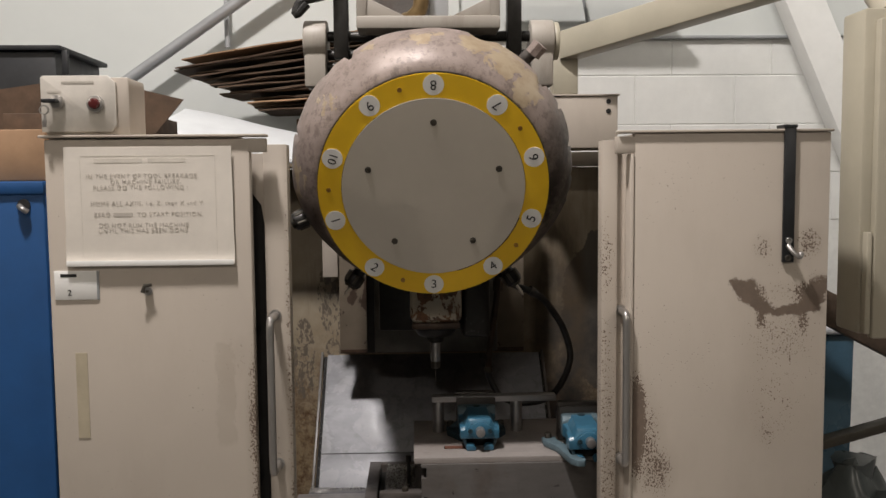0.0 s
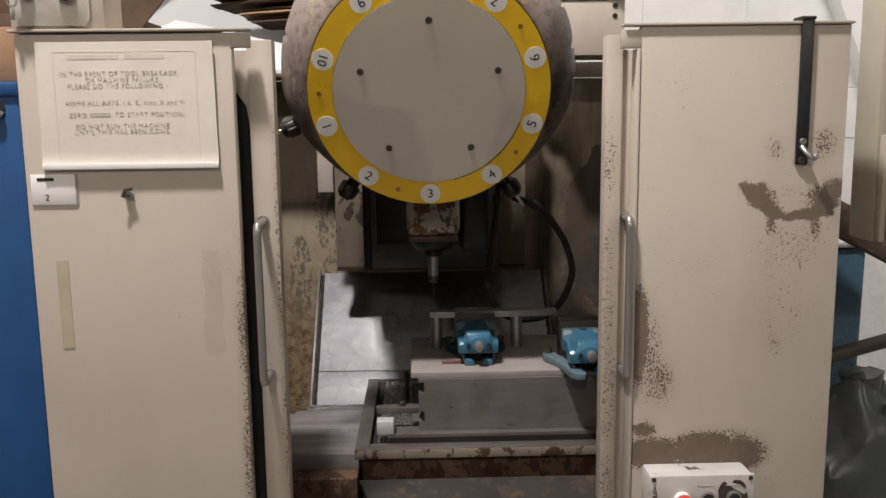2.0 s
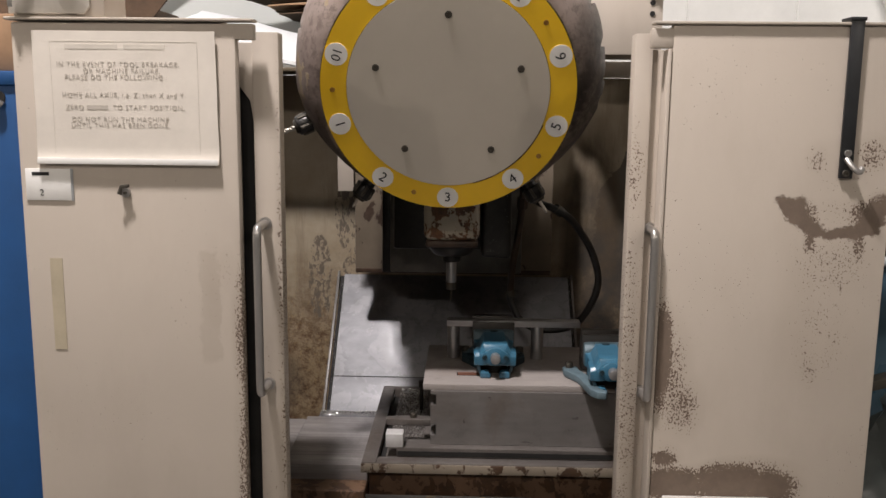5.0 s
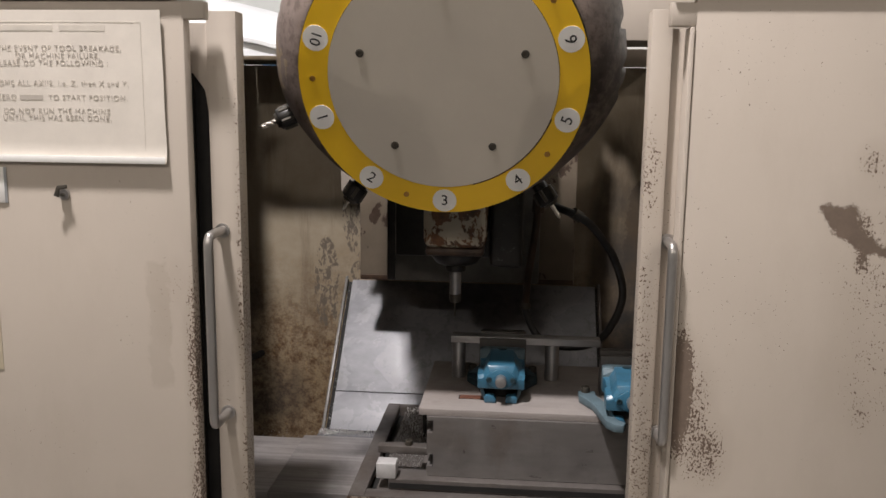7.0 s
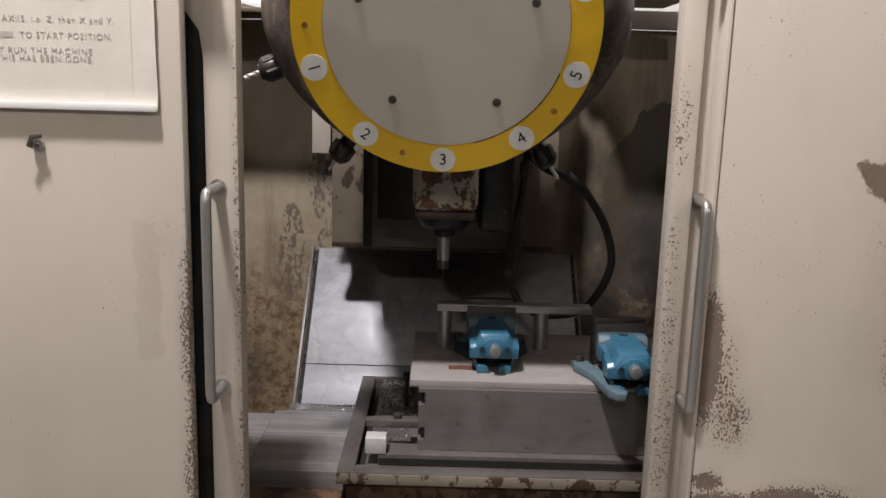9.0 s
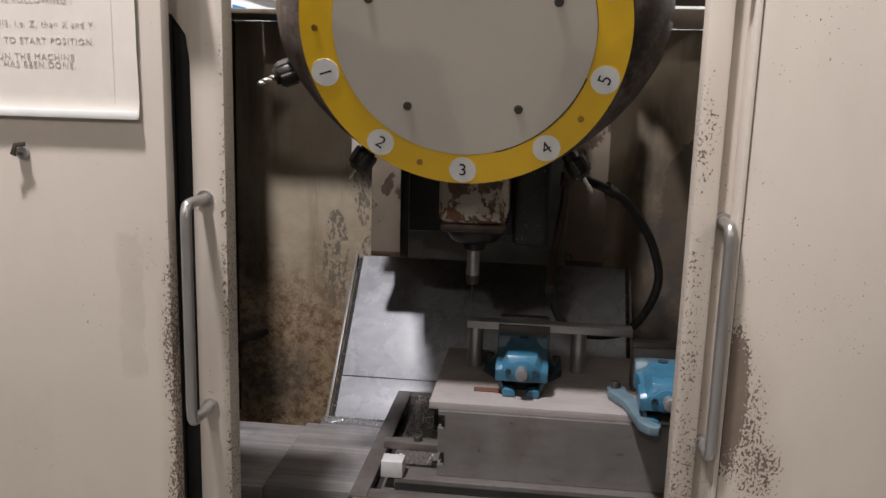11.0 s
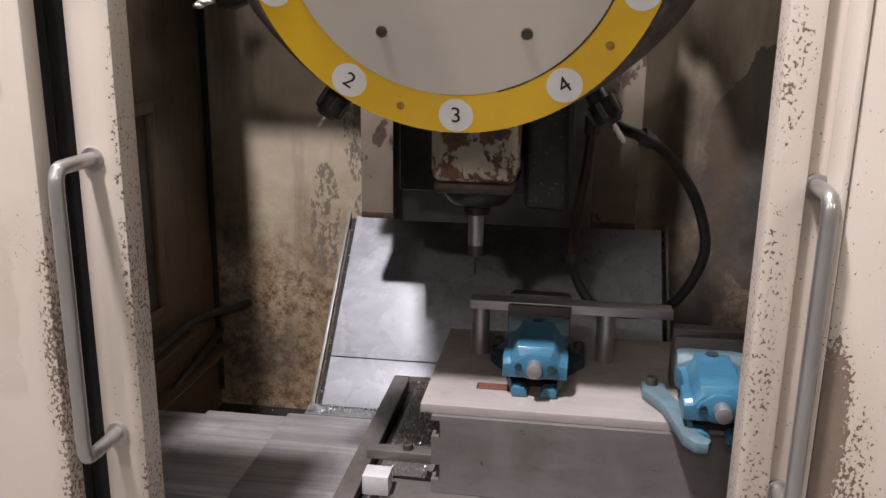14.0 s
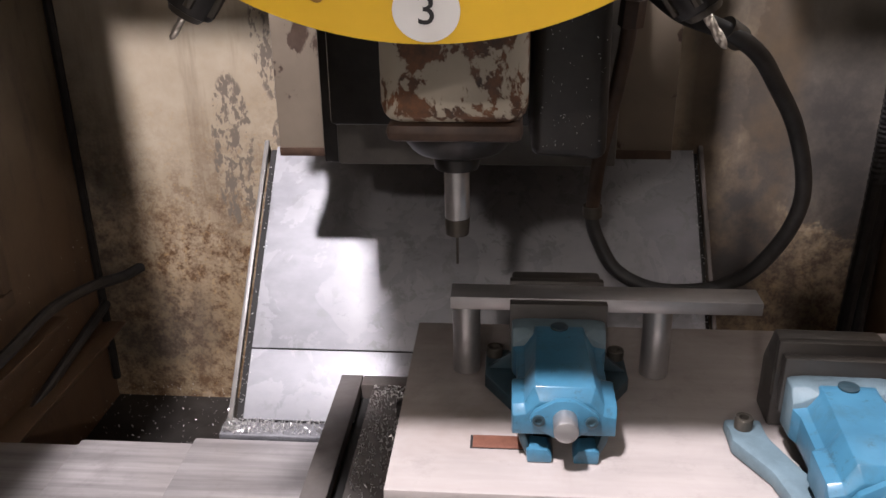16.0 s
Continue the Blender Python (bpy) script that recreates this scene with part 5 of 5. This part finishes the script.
# ---- workshop behind ----
brace = thing("roof_brace", (-0.7, 3.4, 1.5), "grey painted tubular brace leaning on the wall", "brace")
part("tube", C((-4.12, 3.66, 0.0), (0.15, 3.66, 2.92), 0.024, None, 24), "pipe", brace)
part("tie", C((-0.80, 3.74, 2.14), (-0.80, 3.74, 3.2), 0.012, None, 12), "pipe", brace)
post = thing("steel_brace", (1.7, 3.3, 0), "white painted sloping steel brace against the wall", "brace")
bm = B(-0.075, 0.075, -0.05, 0.05, -2.1, 0.9, 0.006)
bm.transform(Matrix.Translation((1.68, 3.4, 1.93)) @ Matrix.Rotation(radians(-24), 4, "Y"))
part("beam", bm, "white_wall", post)
part("gusset", prism([(1.62, 2.5), (1.95, 2.5), (1.95, 2.05)], "y", 3.38, 3.40), "white_wall", post)
shelf = thing("wall_trunking", (0.9, 3.8, 2.15), "thin grey ledge strip along the block wall", "trunking")
part("trunking", B(0.3, 1.75, 3.825, 3.86, 2.186, 2.199, 0.002), "pipe", shelf)
part("cable", tube([(0.72, 3.78, 2.45), (0.745, 3.78, 2.34), (0.762, 3.79, 2.24), (0.755, 3.80, 2.10)], 0.006, 8), "pipe", shelf)
rack = thing("dark_shelf_beam", (0.5, 3.6, 2.35), "dark shelf beam high on the wall", "shelf")
part("beam", B(0.35, 1.05, 3.5, 3.7, 2.335, 2.37, 0.004), "black", rack)

cab = thing("blue_cabinet", (-1.1, 1.95, 0), "blue enamelled steel workshop cabinet", "cabinet")
part("body", B(-1.6, -0.752, 1.75, 2.3, 0.0, 1.558, 0.006), "blue_cabinet", cab)
part("top_rim", B(-1.6, -0.750, 1.744, 2.3, 1.535, 1.562, 0.004), "blue_cabinet", cab)
part("cam_hole", C((-0.792, 1.746, 1.513), (-0.792, 1.752, 1.513), 0.013, None, 20), "void", cab)
part("latch", tube([(-0.80, 1.745, 1.512), (-0.79, 1.738, 1.506), (-0.782, 1.742, 1.50)], 0.006, 10), "chrome", cab)
cart = thing("cardboard_box", (-1.0, 1.95, 1.562), "brown cardboard box on the blue cabinet", "box")
part("box", roughen(B(-1.4, -0.757, 1.78, 2.2, 1.563, 1.668, 0.004), 0.003, 8), "board", cart)
part("flap", roughen(prism([(-1.25, 1.67), (-1.02, 1.78), (-0.88, 1.80), (-0.74, 1.76), (-0.71, 1.66), (-0.80, 1.67), (-0.90, 1.68)], "y", 2.1, 2.106), 0.006, 9), "board_dark", cart, "raised cardboard flap")
crate = thing("black_crate", (-1.35, 2.6, 1.70), "black plastic crate on top of the boxes", "crate")
part("body", prism([(-1.7, 1.45), (-1.7, 2.0), (-1.19, 2.0), (-1.17, 1.45)], "y", 2.9, 3.3, 0.004), "black", crate)
part("rim", B(-1.7, -1.165, 2.88, 3.32, 2.0, 2.016, 0.003), "black", crate)
part("corner_rib", B(-1.165, -1.145, 2.89, 2.91, 1.90, 2.0, 0.003), "black", crate)
flapbox = thing("open_carton", (-0.65, 2.2, 1.6125), "dark open cardboard box with a raised flap", "box")
part("body", B(-0.95, -0.63, 2.01, 2.3, 1.6125, 1.72, 0.003), "board_dark", flapbox)
part("flap", roughen(prism([(-0.69, 1.788), (-0.532, 1.749), (-0.599, 1.672), (-0.69, 1.66)], "y", 2.0, 2.006), 0.003, 9), "board_dark", flapbox, "drooping brown flap")
def tipped(bm):
    """Lean the carton down to one side about its upper corner."""
    bm.transform(Matrix.Translation((-0.86, 0, 1.74)) @ Matrix.Rotation(radians(13), 4, "Y") @ Matrix.Translation((0.86, 0, -1.74)))
    return bm


white = thing("white_carton", (-0.5, 3.0, 1.449), "white printed carton with a wrinkled film lid", "box")
part("body", tipped(roughen(B(-0.86, -0.2, 2.87, 3.2, 1.605, 1.725, 0.004), 0.004, 6)), "carton", white)
lid_bm = prism([(2.86, 1.725), (2.86, 1.740), (3.21, 1.838), (3.21, 1.726)], "x", -0.87, -0.19, 0.002)
bmesh.ops.subdivide_edges(lid_bm, edges=lid_bm.edges[:], cuts=6, use_grid_fill=True)
part("lid", tipped(roughen(lid_bm, 0.008, 14)), "carton", white, "wrinkled white wrapping")
for i in range(4):
    part("print", tipped(B(-0.66 + i * 0.11, -0.625 + i * 0.11, 2.861, 2.866, 1.655, 1.69)), "blueprint", white, "blue bar of lettering")
stand = thing("carton_stand", (-0.5, 3.0, 0), "plain grey bench behind the machine", "bench")
part("bench_top", B(-1.7, -0.14, 2.86, 3.6, 1.40, 1.449, 0.004), "pipe", stand)
for x in (-1.6, -0.2):
    for y in (2.9, 3.5):
        part("leg", B(x - 0.03, x + 0.03, y - 0.03, y + 0.03, 0, 1.40), "pipe", stand)
random.seed(4)
under = thing("storage_box", (-0.3, 3.4, 1.449), "plain brown box under the cardboard stack", "box")
part("box", B(-0.45, 0.05, 3.28, 3.56, 1.449, 1.80, 0.004), "board_dark", under)
for i in range(16):
    f = i / 15
    z = 1.845 + 0.29 * f
    x0 = -0.56 - 0.34 * f ** 0.8 + random.uniform(-0.05, 0.03)
    g = thing("cardboard_sheet", (-0.3, 3.4, z), "flat brown cardboard sheet in a loose fanned stack", "cardboard", "stack of flat cardboard")
    bm = prism([(x0, 3.28 + random.uniform(-0.02, 0.05)), (x0 + random.uniform(0.0, 0.05), 3.56), (0.05, 3.60), (0.05, 3.24), (-0.3, 3.22 + random.uniform(-0.03, 0.03))], "z", z, z + 0.005)
    bmesh.ops.triangulate(bm, faces=bm.faces[:])
    bmesh.ops.subdivide_edges(bm, edges=bm.edges[:], cuts=4)
    bm.transform(Matrix.Translation((-0.1, 3.4, z)) @ Matrix.Rotation(radians(-1 - 8 * f + random.uniform(-1.2, 1.2)), 4, "Y") @ Matrix.Translation((0.1, -3.4, -z)))
    part("sheet", roughen(bm, 0.010, 9, i), "board" if i in (2, 15) else "board_dark", g)

drum = thing("blue_bin", (1.05, 2.3, 0), "blue-grey plastic bin beside the machine", "bin")
part("body", prism([(0.92, 0.0), (0.92, 1.14), (1.168, 1.14), (1.155, 0.0)], "y", 2.2, 2.6, 0.02), "sheeting", drum)
part("lid", B(0.91, 1.174, 2.19, 2.61, 1.141, 1.165, 0.008), "carton", drum, "clear film lid")
angle = thing("steel_angle", (1.2, 2.0, 1.2), "rusty dark steel angle lying behind the guard", "steel angle")
bm = B(-0.05, 0.75, -0.03, 0.03, -0.038, 0.038, 0.003)
bm.transform(Matrix.Translation((0.88, 2.08, 1.305)) @ Matrix.Rotation(radians(28), 4, "Y") @ Matrix.Rotation(radians(-4), 4, "Z"))
part("angle", bm, "rust_bar", angle)
flat = thing("flat_lever", (1.0, 1.99, 0.92), "bare steel flat bar sticking out behind the guard", "steel bar")
bm = B(0, 0.5, -0.02, 0.02, -0.011, 0.011, 0.003)
bm.transform(Matrix.Translation((0.80, 1.99, 0.868)) @ Matrix.Rotation(radians(-15), 4, "Y"))
part("bar", bm, "bolt", flat)
bag = thing("plastic_bag", (1.05, 2.0, 0.4), "crumpled grey plastic sack", "sack")
bm = bmesh.new()
bmesh.ops.create_icosphere(bm, subdivisions=4, radius=1)
for vert in bm.verts:
    c = vert.co
    k = 1 + 0.22 * noise.noise(c * 2.2) + 0.10 * abs(noise.noise(c * 6))
    vert.co = (1.05 + 0.19 * c.x * k * (1 - 0.35 * c.z), 1.98 + 0.12 * c.y * k, 0.58 + 0.27 * c.z * k)
part("sack", bm, "sacking", bag)
part("neck", roughen(C((1.06, 1.985, 0.80), (1.05, 1.985, 0.88), 0.03, 0.05, 20), 0.012, 30), "sacking", bag, "gathered neck of the sack")
plinth = thing("pallet_block", (1.05, 2.05, 0), "plain dark block under the sack", "block")
part("block", B(0.86, 1.25, 1.9, 2.2, 0, 0.34, 0.01), "rust_bar", plinth)

# ---- loose swarf ----
random.seed(11)


def swarf(name, label, count, place, size):
    bm = bmesh.new()
    for _ in range(count):
        p = Vector(place())
        s = random.uniform(0.4, 1.0) * size
        q = Euler([random.uniform(0, 6.3) for _ in range(3)]).to_matrix()
        pts = [bm.verts.new(p + q @ Vector(o) * s) for o in ((-1, -0.3, 0), (1, -0.25, 0.2), (0.9, 0.3, -0.1), (-0.8, 0.35, 0.3))]
        bm.faces.new(pts)
    ob = part(name, bm, "swarf", None, "", False)
    return tagged(ob, label, "swarf", "", "stuff")


swarf("swarf", "bright aluminium swarf scattered in the tray", 1000, lambda: (random.uniform(-0.092, -0.013), 2.465 - 0.36 * random.random() ** 1.5, 0.7155 + 0.008 * random.random()), 0.0033)
swarf("swarf", "bright swarf along the chip guard's foot", 900, lambda: (-0.32 + 0.20 * random.random() ** 1.8, random.uniform(2.442, 2.472), 0.648 + 0.007 * random.random()), 0.003)
swarf("swarf", "swarf stuck on the sheets and trays", 260, lambda: (random.uniform(-0.31, 0.42), random.uniform(2.42, 2.46), 0.634 + 0.004 * random.random()), 0.002)

swarf("swarf", "tiny bright chips stuck to the greasy casting", 90, lambda: (random.uniform(0.125, 0.185), 2.1985, random.uniform(1.16, 1.35)), 0.0012)
swarf("swarf", "tiny bright chips along the chip guard's edge", 160, lambda: (random.uniform(0.398, 0.408), 2.47 + 0.32 * (q_ := random.random()), 0.660 + 0.33 * q_), 0.0016)
swarf("swarf", "tiny bright chips along the chip guard's rim", 160, lambda: (random.uniform(-0.309, -0.290), 2.462 + 0.325 * (q_ := random.random()), 0.658 + 0.335 * q_), 0.0016)
swarf("swarf", "fine chips on the cables and the side sheet", 260, lambda: (-0.655, random.uniform(2.2, 2.78), 0.60 + 0.25 * random.random() ** 2), 0.0016)
swarf("swarf", "fine chips lying on the machine bed", 400, lambda: (random.uniform(-0.64, -0.33), random.uniform(2.42, 2.78), 0.5215), 0.0022)

# ---- blocks of the rear wall ----
block_mesh = None
for row in range(-2, 5):
    for i in range(-3, 5):
        x, z = 1.451 + 0.2275 + 0.455 * i + (0.164 if row % 2 else 0.0), 1.916 + 0.22 * row
        if block_mesh is None:
            ob = part("block", B(-0.2255, 0.2255, -0.02, 0.02, -0.1082, 0.1082, 0.003, 1), "white_wall", wall_north)
            block_mesh = ob.data
        else:
            ob = new("block", block_mesh)
            ob.parent = wall_north
        ob.location = (x, 3.8765, z)
setting("wall_upper", B(0.201, 5.99, 3.840, 3.8555, 2.2, 4.6), "panel", "smooth white wall above the block courses", "wall")
panelwall = setting("wall_panel", B(-4, 0.2, 3.80, 3.858, 0, 4.6), "panel", "smooth pale panelled wall behind the cabinets", "wall")
